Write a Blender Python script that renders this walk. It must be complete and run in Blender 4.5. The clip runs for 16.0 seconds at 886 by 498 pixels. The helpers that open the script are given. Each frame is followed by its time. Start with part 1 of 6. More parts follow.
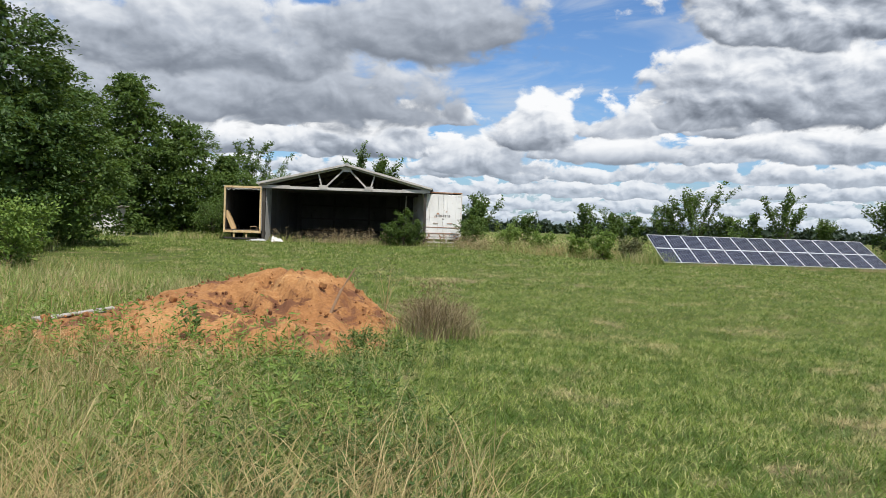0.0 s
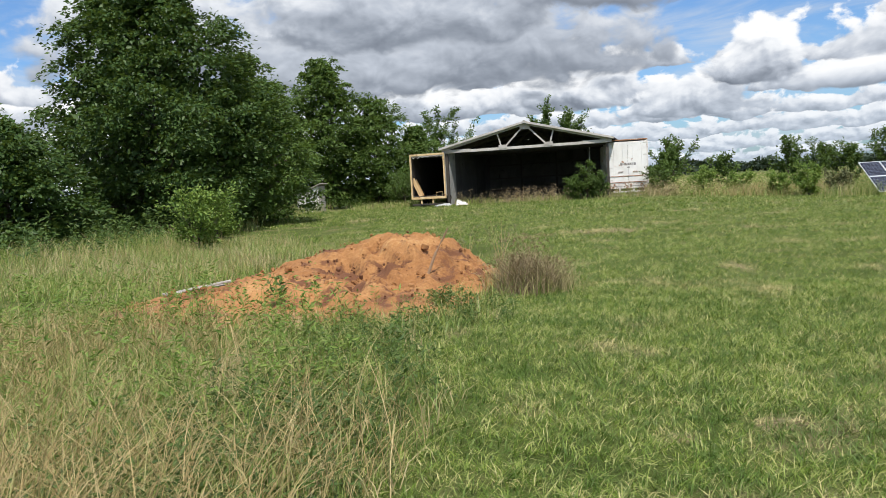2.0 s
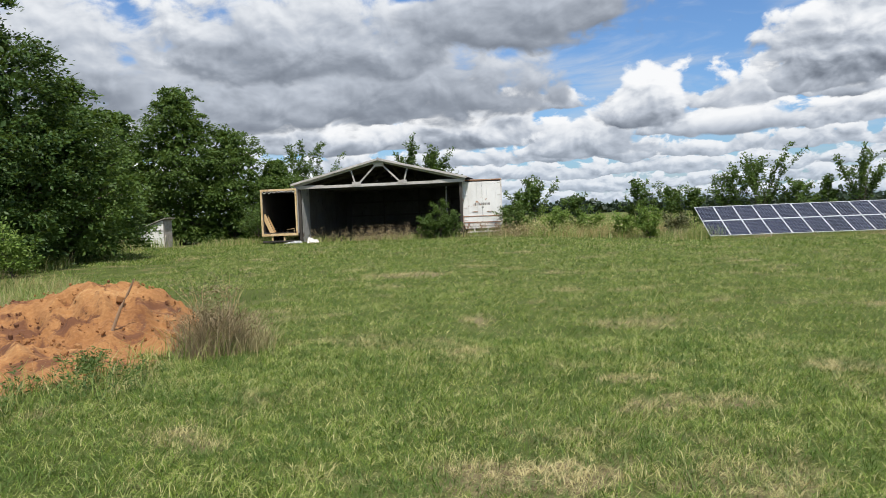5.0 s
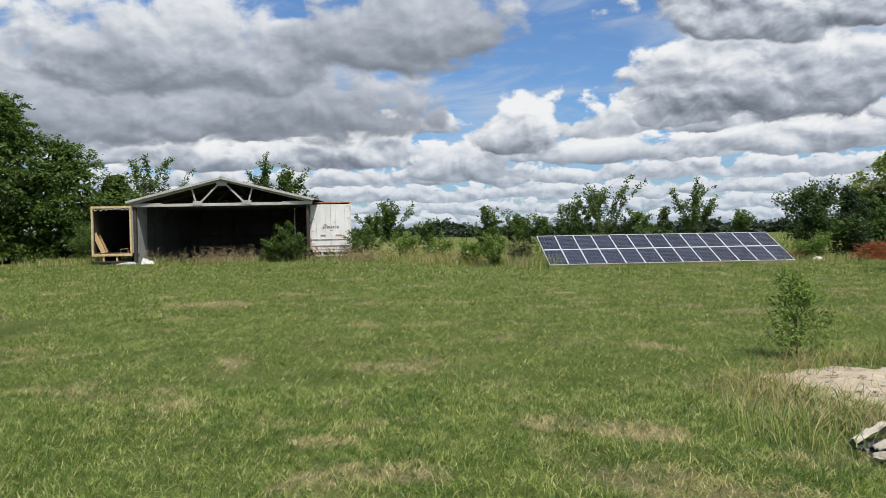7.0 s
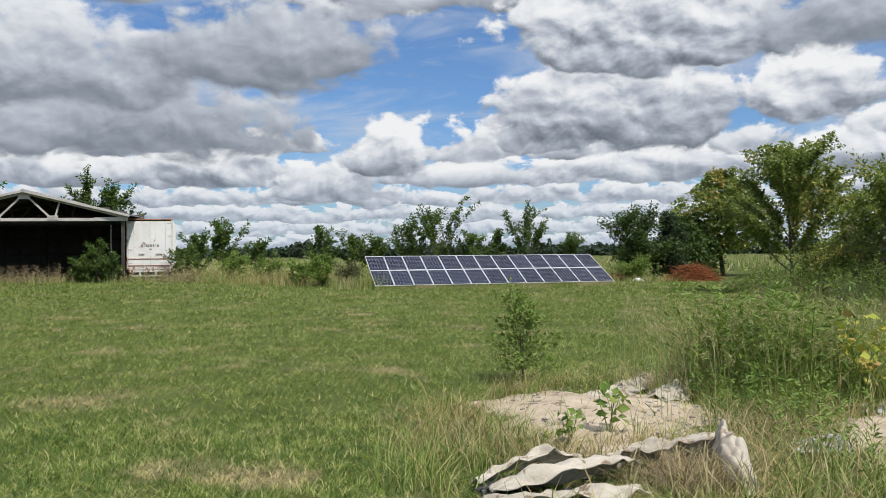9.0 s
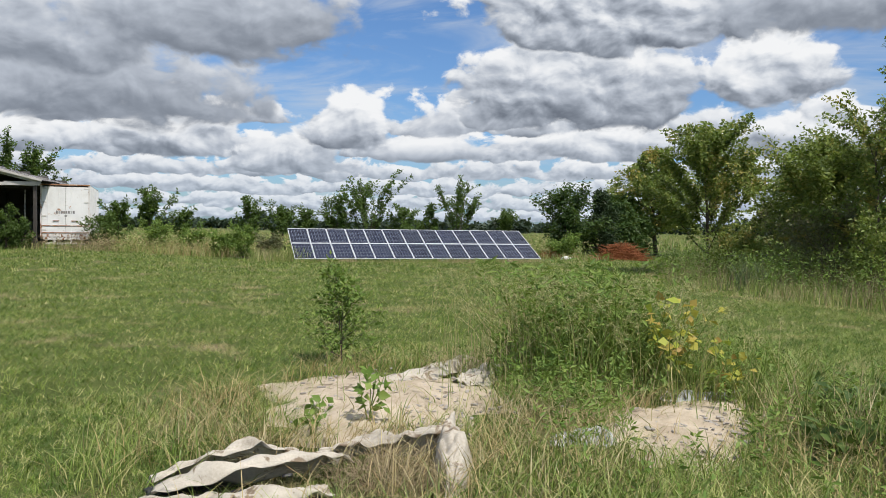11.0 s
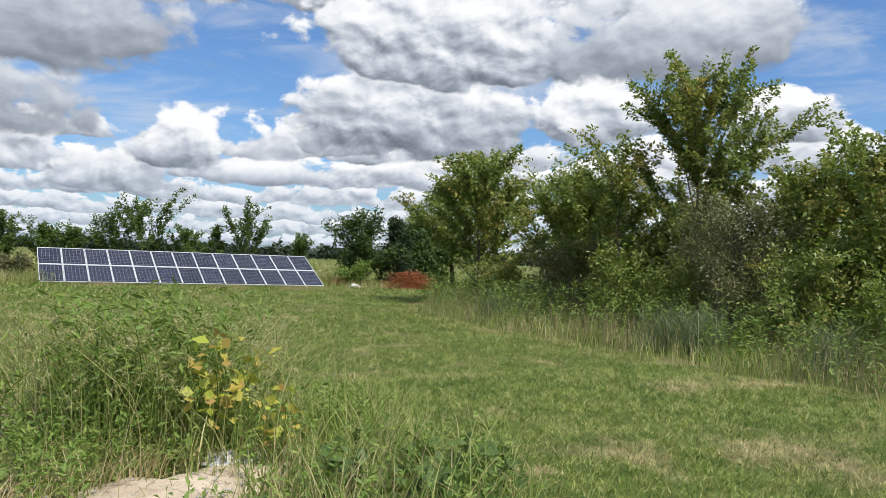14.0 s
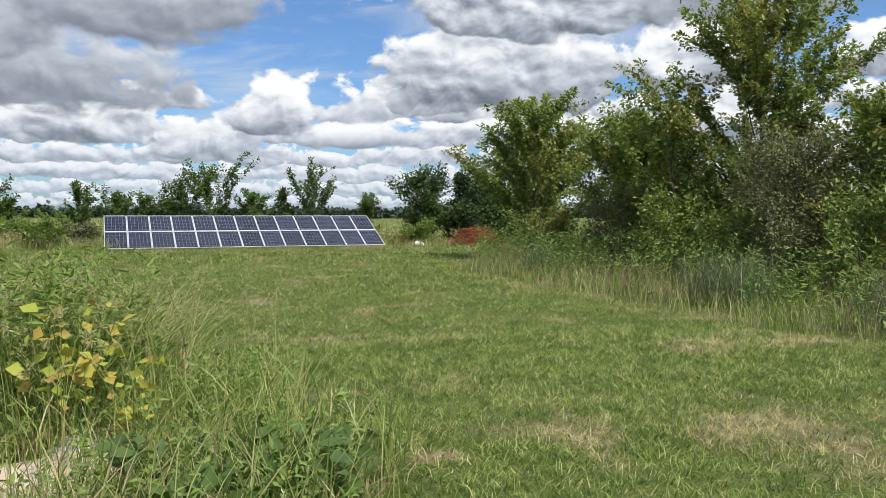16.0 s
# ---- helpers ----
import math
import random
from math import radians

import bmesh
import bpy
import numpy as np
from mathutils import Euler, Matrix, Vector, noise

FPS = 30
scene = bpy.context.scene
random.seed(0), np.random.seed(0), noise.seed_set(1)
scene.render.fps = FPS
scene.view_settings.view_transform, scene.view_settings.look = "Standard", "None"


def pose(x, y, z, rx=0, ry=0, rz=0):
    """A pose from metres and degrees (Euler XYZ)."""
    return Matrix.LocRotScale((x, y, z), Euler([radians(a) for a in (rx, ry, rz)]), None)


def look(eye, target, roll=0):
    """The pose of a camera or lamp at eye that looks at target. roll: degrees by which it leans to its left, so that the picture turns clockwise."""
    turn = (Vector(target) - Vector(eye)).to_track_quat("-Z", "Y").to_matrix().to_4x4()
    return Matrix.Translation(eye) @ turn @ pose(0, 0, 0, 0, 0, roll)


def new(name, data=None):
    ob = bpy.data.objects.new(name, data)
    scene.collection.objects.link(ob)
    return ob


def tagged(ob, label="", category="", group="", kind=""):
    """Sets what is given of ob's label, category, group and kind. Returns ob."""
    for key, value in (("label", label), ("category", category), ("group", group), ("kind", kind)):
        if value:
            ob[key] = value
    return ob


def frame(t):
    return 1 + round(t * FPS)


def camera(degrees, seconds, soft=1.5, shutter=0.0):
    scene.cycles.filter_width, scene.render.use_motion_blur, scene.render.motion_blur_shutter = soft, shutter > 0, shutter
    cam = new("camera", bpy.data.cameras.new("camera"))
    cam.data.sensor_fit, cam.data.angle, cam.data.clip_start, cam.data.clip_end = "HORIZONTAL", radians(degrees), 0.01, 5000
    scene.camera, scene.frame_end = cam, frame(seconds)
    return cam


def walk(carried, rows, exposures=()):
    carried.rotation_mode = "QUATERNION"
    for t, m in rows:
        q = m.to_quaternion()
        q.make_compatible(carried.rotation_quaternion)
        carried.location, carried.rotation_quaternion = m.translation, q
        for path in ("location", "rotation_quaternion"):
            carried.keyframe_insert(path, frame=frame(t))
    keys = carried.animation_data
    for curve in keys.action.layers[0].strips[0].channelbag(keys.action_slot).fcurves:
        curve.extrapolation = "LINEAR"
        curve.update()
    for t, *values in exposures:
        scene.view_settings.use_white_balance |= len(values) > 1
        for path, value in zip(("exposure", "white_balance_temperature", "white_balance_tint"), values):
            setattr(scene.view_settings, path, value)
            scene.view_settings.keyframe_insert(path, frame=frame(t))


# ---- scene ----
cam = camera(58.7, 16.0, soft=0.8)
PATH = [
    (0, (6.402, -3.104, 1.693), (6.392, -1.105, 1.635), 2.0),
    (0.5, (6.966, -3.101, 1.626), (7.062, -1.104, 1.574), -0.1),
    (1, (7.454, -3.07, 1.604), (7.481, -1.076, 1.451), -0.8),
    (1.5, (7.874, -2.932, 1.657), (7.592, -0.956, 1.535), -2.2),
    (2, (8.272, -2.77, 1.656), (7.723, -0.853, 1.496), -3.3),
    (2.5, (8.692, -2.571, 1.649), (8.107, -0.673, 1.413), -3.5),
    (3, (9.095, -2.189, 1.672), (8.579, -0.268, 1.463), -4.3),
    (3.5, (9.561, -1.919, 1.628), (9.109, 0.014, 1.384), -3.6),
    (4, (9.961, -1.645, 1.591), (9.553, 0.295, 1.323), -1.7),
    (4.2, (10.123, -1.487, 1.599), (9.756, 0.465, 1.365), -1.9),
    (6.3, (11.82, -0.435, 1.838), (11.579, 1.551, 1.834), -2.3),
    (6.5, (11.991, -0.334, 1.844), (11.805, 1.657, 1.83), -1.7),
    (7, (12.415, -0.028, 1.834), (12.432, 1.972, 1.795), -1.0),
    (7.5, (13.038, -0.013, 1.804), (13.115, 1.984, 1.716), -0.4),
    (8, (13.504, 0.184, 1.792), (13.616, 2.18, 1.745), -0.5),
    (8.5, (14.0, 0.498, 1.806), (14.283, 2.478, 1.834), -1.5),
    (8.7, (14.225, 0.62, 1.756), (14.55, 2.594, 1.78), -1.2),
    (10.8, (16.272, 1.002, 1.697), (16.68, 2.958, 1.614), 0.9),
    (11, (16.443, 1.068, 1.704), (16.895, 3.016, 1.652), 0.7),
    (11.5, (16.875, 1.222, 1.723), (17.416, 3.147, 1.745), 0.3),
    (12, (17.313, 1.219, 1.727), (17.825, 3.152, 1.756), 0.7),
    (12.5, (17.834, 1.39, 1.685), (18.481, 3.282, 1.726), 1.3),
    (13, (18.39, 1.446, 1.685), (19.177, 3.284, 1.697), 0.7),
    (13.5, (18.904, 1.48, 1.688), (19.684, 3.321, 1.657), 1.6),
    (14, (19.426, 1.658, 1.724), (20.269, 3.472, 1.751), 2.1),
    (14.5, (19.872, 1.736, 1.706), (20.657, 3.575, 1.76), 2.7),
    (15, (20.295, 1.825, 1.697), (20.911, 3.728, 1.705), 2.7),
    (15.5, (20.796, 2.077, 1.696), (21.432, 3.974, 1.676), 0.7),
    (16, (21.285, 2.195, 1.649), (21.911, 4.092, 1.563), 0.0),
]
walk(cam, [(t, look(eye, target, roll)) for t, eye, target, roll in PATH],
     exposures=[(0, 0.05), (1.5, 0.1), (3.5, 0.2), (4.2, 0.15), (6.3, -0.1), (8.5, -0.1), (11, -0.05), (14.5, 0.1), (16, 0.1)])

# ---- world, sun, exposure ----
SUN_EL, SUN_AZ = 58.0, 152.0          # degrees; azimuth from +y towards +x


def sun_way():
    e, a = radians(SUN_EL), radians(SUN_AZ)
    return Vector((math.sin(a) * math.cos(e), math.cos(a) * math.cos(e), math.sin(e)))


sun = new("sun", bpy.data.lights.new("sun", "SUN"))
sun.data.energy, sun.data.angle, sun.data.color = 4.6, radians(0.6), (1.0, 0.95, 0.87)
sun.matrix_world = look(sun_way() * 60, (0, 0, 0))


class Nodes:
    """Short hand for building node trees."""

    def __init__(self, tree):
        self.t, self.n = tree, tree.nodes

    def put(self, sock, value):
        if isinstance(value, bpy.types.NodeSocket):
            self.t.links.new(value, sock)
        elif value is not None:
            sock.default_value = value

    def add(self, kind):
        return self.n.new(kind)

    def math(self, op, a, b=None, c=None, clamp=False):
        m = self.add("ShaderNodeMath")
        m.operation, m.use_clamp = op, clamp
        for s, v in zip(m.inputs, (a, b, c)):
            self.put(s, v)
        return m.outputs[0]

    def noise(self, vec, scale, detail=4.0, rough=0.55, distort=0.0):
        m = self.add("ShaderNodeTexNoise")
        self.put(m.inputs["Vector"], vec)
        self.put(m.inputs["Scale"], scale)
        self.put(m.inputs["Detail"], detail)
        self.put(m.inputs["Roughness"], rough)
        self.put(m.inputs["Distortion"], distort)
        return m.outputs["Fac"]

    def ramp(self, fac, stops, mode="LINEAR"):
        m = self.add("ShaderNodeValToRGB")
        m.color_ramp.interpolation = mode
        el = m.color_ramp.elements
        while len(el) < len(stops):
            el.new(0.5)
        for e, (p, c) in zip(el, stops):
            e.position, e.color = p, (*c, 1) if len(c) == 3 else c
        self.put(m.inputs[0], fac)
        return m.outputs[0]

    def mix(self, fac, a, b, blend="MIX"):
        m = self.add("ShaderNodeMix")
        m.data_type, m.blend_type = "RGBA", blend
        for s, v in ((m.inputs[0], fac), (m.inputs[6], a), (m.inputs[7], b)):
            self.put(s, (*v, 1) if isinstance(v, tuple) and len(v) == 3 else v)
        return m.outputs[2]

    def step(self, x, lo, hi):
        m = self.add("ShaderNodeMapRange")
        m.interpolation_type = "SMOOTHSTEP"
        for i, v in enumerate((x, lo, hi, 0.0, 1.0)):
            self.put(m.inputs[i], v)
        return m.outputs[0]

    def xyz(self, x, y, z=0.0):
        m = self.add("ShaderNodeCombineXYZ")
        for s, v in zip(m.inputs, (x, y, z)):
            self.put(s, v)
        return m.outputs[0]


# cumulus heaps: azimuth, elevation of the flat base, half width, height, brightness
HEAPS = [
    (-16.5, 5.3, 6.0, 2.2, 0.95), (-6.0, 5.5, 5.6, 3.2, 1.0), (2.6, 4.4, 5.0, 2.4, 0.95), (6.0, 6.4, 3.3, 3.6, 1.0), (12.0, 5.2, 4.0, 1.7, 0.9),
    (25.6, 5.5, 6.5, 2.3, 0.95), (17.0, 7.9, 3.0, 2.6, 1.0), (-27.0, 6.2, 5.0, 2.4, 0.95), (38.0, 5.8, 6.0, 2.6, 0.95), (35.5, 9.6, 4.6, 4.8, 1.0),
    (48.0, 9.4, 5.0, 3.4, 1.0), (22.5, 9.0, 9.5, 6.8, 0.92), (25.0, 14.4, 11.0, 7.0, 0.98), (41.0, 14.6, 9.0, 7.0, 0.76),
    (-12.5, 8.3, 14.0, 6.4, 0.70), (-25.0, 7.9, 10.0, 6.2, 0.72), (-18.0, 11.6, 14.0, 6.5, 0.80), (-2.0, 13.2, 10.0, 6.5, 0.66), (-35.0, 9.5, 9.0, 8.0, 0.80),
]
# rows of cloud that shrink towards the horizon: base, height, cells per degree, cover
ROWS = [(0.3, 1.0, 0.85, 0.72), (1.1, 1.2, 0.70, 0.72), (2.0, 1.5, 0.55, 0.70), (3.1, 1.8, 0.42, 0.68), (4.3, 2.2, 0.34, 0.66), (6.0, 2.8, 0.26, 0.58), (15.5, 7.0, 0.12, 0.70), (25.0, 12.0, 0.08, 0.55)]


def make_world():
    w = bpy.data.worlds.new("world")
    scene.world = w
    w.use_nodes = True
    w.node_tree.nodes.clear()
    n = Nodes(w.node_tree)
    tc = n.add("ShaderNodeTexCoord")
    sep = n.add("ShaderNodeSeparateXYZ")
    n.put(sep.inputs[0], tc.outputs["Generated"])
    deg = 180 / math.pi
    az = n.math("MULTIPLY", n.math("ARCTAN2", sep.outputs[0], sep.outputs[1]), deg)
    el = n.math("MULTIPLY", n.math("ARCSINE", sep.outputs[2]), deg)
    sky = n.add("ShaderNodeTexSky")
    sky.sky_type, sky.sun_disc = "NISHITA", False
    sky.sun_elevation, sky.sun_rotation = radians(SUN_EL), radians(SUN_AZ)
    blue = n.mix(1.0, sky.outputs[0], (0.072, 0.100, 0.135), "MULTIPLY")
    wisp = n.noise(n.xyz(n.math("MULTIPLY", az, 0.10), n.math("MULTIPLY", el, 0.38), 8.8), 1.0, 5, 0.6, 0.6)
    col = n.mix(n.math("MULTIPLY", n.step(wisp, 0.42, 0.72), 0.6), blue, (0.58, 0.64, 0.72))
    haze = n.math("SUBTRACT", 1.0, n.step(el, 0.0, 7.0))
    stops = [(0.0, (0.165, 0.190, 0.235)), (0.25, (0.28, 0.315, 0.375)), (0.5, (0.49, 0.535, 0.61)), (0.75, (0.77, 0.80, 0.845)), (1.0, (0.93, 0.94, 0.955))]

    def billow(scale, seed, detail=6, rise=0.5):
        """Noise here and a little higher: its swelling and the light on its upper side."""
        sc = n.math("MULTIPLY", az, scale)
        a = n.noise(n.xyz(sc, n.math("MULTIPLY", el, scale * 1.5), seed), 1.0, detail, 0.52, 0.25)
        b = n.noise(n.xyz(n.math("ADD", sc, 0.1), n.math("MULTIPLY", n.math("ADD", el, rise), scale * 1.5), seed), 1.0, 3, 0.5, 0.25)
        return a, n.math("SUBTRACT", a, b)

    def lay(under, dens, height, relief, bright, soft):
        light = n.math("ADD", n.math("MULTIPLY", height, 0.85), n.math("MULTIPLY", relief, 1.8 if bright > 0.9 else 1.0))
        light = n.math("MULTIPLY", n.math("ADD", light, 0.45), bright, clamp=True)
        cloud = n.mix(n.math("MULTIPLY", haze, 0.45), n.ramp(light, stops), (0.52, 0.62, 0.74))
        return n.mix(n.step(dens, 0.0, soft), under, cloud)

    def row(under, base, height, scale, cover, seed):
        a, rel = billow(scale, seed, 5, height * 0.22)
        bend = n.math("ADD", base, n.math("MULTIPLY", n.noise(n.xyz(n.math("MULTIPLY", az, 0.09), 0.0, seed), 1.0, 2), height * 0.8))
        y = n.math("DIVIDE", n.math("SUBTRACT", el, bend), height)
        body = n.math("ADD", n.math("MULTIPLY", n.math("SUBTRACT", a, 0.5), 3.0), cover)
        drop = n.math("MAXIMUM", n.math("MULTIPLY", y, 0.85), n.math("MULTIPLY", y, -4.0))
        return lay(under, n.math("SUBTRACT", body, drop), y, rel, 1.0, 0.22)

    low, high = ROWS[:6], ROWS[6:]
    for k, r in enumerate(high):
        col = row(col, *r, 3.7 * k + 41.0)
    for k, r in enumerate(low):
        col = row(col, *r, 5.1 * k + 1.0)
    swell, relief = billow(0.34, 17.3, 7, 0.55)
    big, _ = billow(0.13, 29.1, 3)
    for a, b, w2, h, bright in HEAPS:
        x = n.math("DIVIDE", n.math("SUBTRACT", az, a), w2)
        y = n.math("DIVIDE", n.math("SUBTRACT", el, b), h)
        down = n.math("MAXIMUM", y, n.math("MULTIPLY", y, -3.2))
        r = n.math("SQRT", n.math("ADD", n.math("MULTIPLY", x, x), n.math("MULTIPLY", down, down)))
        d = n.math("ADD", n.math("SUBTRACT", 1.0, r), n.math("MULTIPLY", n.math("SUBTRACT", swell, 0.5), 1.5))
        d = n.math("ADD", d, n.math("MULTIPLY", n.math("SUBTRACT", big, 0.5), 0.9))
        col = lay(col, d, n.math("ADD", y, n.math("MULTIPLY", n.math("SUBTRACT", big, 0.5), 0.7)), relief, bright, 0.20 if bright > 0.9 else 0.34)
    # broken cloud overhead
    top = n.noise(tc.outputs["Generated"], 2.6, 6, 0.55, 0.4)
    deck = n.ramp(top, [(0.45, (0.80, 0.81, 0.83)), (0.7, (0.42, 0.45, 0.50))])
    col = n.mix(n.math("MULTIPLY", n.step(el, 30.0, 42.0), n.step(top, 0.44, 0.54)), col, deck)
    bg, out = n.add("ShaderNodeBackground"), n.add("ShaderNodeOutputWorld")
    n.put(bg.inputs[0], col)
    bg.inputs[1].default_value = 1.0
    n.put(out.inputs[0], bg.outputs[0])


make_world()


# ---- materials ----
def new_mat(name):
    m = bpy.data.materials.new(name)
    m.use_nodes = True
    m.node_tree.nodes.clear()
    n = Nodes(m.node_tree)
    out = n.add("ShaderNodeOutputMaterial")
    return m, n, out


def world_pos(n):
    return n.add("ShaderNodeNewGeometry").outputs["Position"]


def surface(name, stops, scale=3.0, fine=40.0, rough=0.85, metal=0.0, bump=0.3, stretch=(1, 1, 1), stain=None, stain_at=0.6, piece=0.0, gloss_var=0.1):
    """A solid surface: colour from two scales of grain, stains with a shape of their own, fine relief."""
    m, n, out = new_mat(name)
    tc = n.add("ShaderNodeTexCoord").outputs["Object"]
    mp = n.add("ShaderNodeMapping")
    n.put(mp.inputs[0], tc)
    mp.inputs["Scale"].default_value = stretch
    big, small = n.noise(mp.outputs[0], scale, 5, 0.6, 0.3), n.noise(mp.outputs[0], fine, 4, 0.6)
    fac = n.math("ADD", n.math("MULTIPLY", big, 0.65), n.math("MULTIPLY", small, 0.35))
    if piece:
        rnd = n.add("ShaderNodeObjectInfo").outputs["Random"]
        fac = n.math("ADD", fac, n.math("MULTIPLY", n.math("SUBTRACT", rnd, 0.5), piece))
    lo, hi = 0.32, 0.68
    col = n.ramp(fac, [(lo + (hi - lo) * i / max(1, len(stops) - 1), c) for i, c in enumerate(stops)])
    if stain:
        st = n.step(n.noise(mp.outputs[0], scale * 1.7, 8, 0.68, 0.6), stain_at, stain_at + 0.08)
        col = n.mix(st, col, stain)
    b = n.add("ShaderNodeBsdfPrincipled")
    n.put(b.inputs["Base Color"], col)
    n.put(b.inputs["Roughness"], n.math("ADD", rough - gloss_var / 2, n.math("MULTIPLY", big, gloss_var)))
    b.inputs["Metallic"].default_value = metal
    bp = n.add("ShaderNodeBump")
    bp.inputs["Strength"].default_value, bp.inputs["Distance"].default_value = bump, 0.02
    n.put(bp.inputs["Height"], fac)
    n.put(b.inputs["Normal"], bp.outputs[0])
    n.put(out.inputs[0], b.outputs[0])
    return m


def leafy(name, stops, patch=None, patch_scale=0.35, sheer=0.35, rough=0.55, patch_at=(0.5, 0.62), tuft=None, turf=False):
    """Leaves and blades: every leaf has its own shade, whole patches drift in colour, light comes through."""
    m, n, out = new_mat(name)
    geo = n.add("ShaderNodeNewGeometry")
    rnd, pos = geo.outputs["Random Per Island"], geo.outputs["Position"]
    fac = n.math("ADD", n.math("MULTIPLY", rnd, 0.75), n.math("MULTIPLY", n.noise(pos, 0.8, 3), 0.25))
    col = n.ramp(fac, [(0.1 + 0.8 * i / max(1, len(stops) - 1), c) for i, c in enumerate(stops)])
    if patch:
        f = dry_places(n, pos) if turf else n.noise(pos, patch_scale, 6, 0.62, 0.4)
        f = n.math("ADD", f, n.math("MULTIPLY", n.math("SUBTRACT", rnd, 0.5), 0.16))
        col = n.mix(n.step(f, *patch_at), col, patch)
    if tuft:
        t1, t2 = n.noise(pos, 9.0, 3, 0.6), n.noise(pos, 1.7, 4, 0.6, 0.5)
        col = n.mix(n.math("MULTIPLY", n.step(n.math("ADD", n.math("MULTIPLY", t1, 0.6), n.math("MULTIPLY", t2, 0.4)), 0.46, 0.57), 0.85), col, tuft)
    b = n.add("ShaderNodeBsdfPrincipled")
    n.put(b.inputs["Base Color"], col)
    b.inputs["Roughness"].default_value = rough
    b.inputs["Specular IOR Level"].default_value = 0.35
    tr = n.add("ShaderNodeBsdfTranslucent")
    n.put(tr.inputs[0], n.mix(0.35, col, (0.25, 0.32, 0.03)))
    mx = n.add("ShaderNodeMixShader")
    mx.inputs[0].default_value = sheer
    n.put(mx.inputs[1], b.outputs[0])
    n.put(mx.inputs[2], tr.outputs[0])
    n.put(out.inputs[0], mx.outputs[0])
    return m


# worn straw-coloured places in the turf: x, y, half lengths
WORN = [(11.7, 5.75, 0.85, 0.5), (11.3, 6.85, 0.4, 0.25), (13.55, 7.35, 0.6, 0.35), (8.24, 2.35, 0.22, 0.16), (8.95, 2.6, 0.2, 0.14), (10.5, 3.95, 0.5, 0.35), (14.2, 7.1, 0.5, 0.3),
        (25.6, 7.3, 0.5, 0.3), (22.9, 7.2, 0.22, 0.14), (28.7, 10.2, 0.7, 0.4), (6.7, 21.6, 1.5, 0.7), (15.9, 23.2, 0.7, 0.4)]


def dry_places(n, pos):
    """Where the turf has dried out."""
    f = n.noise(pos, 0.6, 6, 0.62, 0.4)
    sep = n.add("ShaderNodeSeparateXYZ")
    n.put(sep.inputs[0], pos)
    wob = n.math("MULTIPLY", n.math("SUBTRACT", n.noise(pos, 3.0, 4, 0.6), 0.5), 1.6)
    for x, y, a, b in WORN:
        dx, dy = (n.math("DIVIDE", n.math("SUBTRACT", sep.outputs[k], c), r) for k, c, r in ((0, x, a), (1, y, b)))
        q = n.math("ADD", n.math("SQRT", n.math("ADD", n.math("MULTIPLY", dx, dx), n.math("MULTIPLY", dy, dy))), wob)
        f = n.math("ADD", f, n.math("MULTIPLY", n.math("SUBTRACT", 1.0, n.step(q, 0.4, 1.3)), 0.22))
    return f


def ground_material():
    m, n, out = new_mat("meadow_soil")
    p = world_pos(n)
    mid, fine = n.noise(p, 0.9, 6, 0.65, 0.3), n.noise(p, 26, 5, 0.7)
    f = n.math("ADD", n.math("MULTIPLY", mid, 0.5), n.math("MULTIPLY", fine, 0.5))
    col = n.ramp(f, [(0.34, (0.044, 0.062, 0.013)), (0.5, (0.088, 0.116, 0.027)), (0.66, (0.165, 0.175, 0.062))])
    dry = n.ramp(fine, [(0.3, (0.11, 0.085, 0.045)), (0.7, (0.34, 0.28, 0.155))])
    col = n.mix(n.step(dry_places(n, p), 0.52, 0.70), col, dry)
    b = n.add("ShaderNodeBsdfPrincipled")
    n.put(b.inputs["Base Color"], col)
    b.inputs["Roughness"].default_value = 0.95
    b.inputs["Specular IOR Level"].default_value = 0.15
    bp = n.add("ShaderNodeBump")
    bp.inputs["Strength"].default_value, bp.inputs["Distance"].default_value = 0.8, 0.05
    n.put(bp.inputs["Height"], fine)
    n.put(b.inputs["Normal"], bp.outputs[0])
    n.put(out.inputs[0], b.outputs[0])
    return m


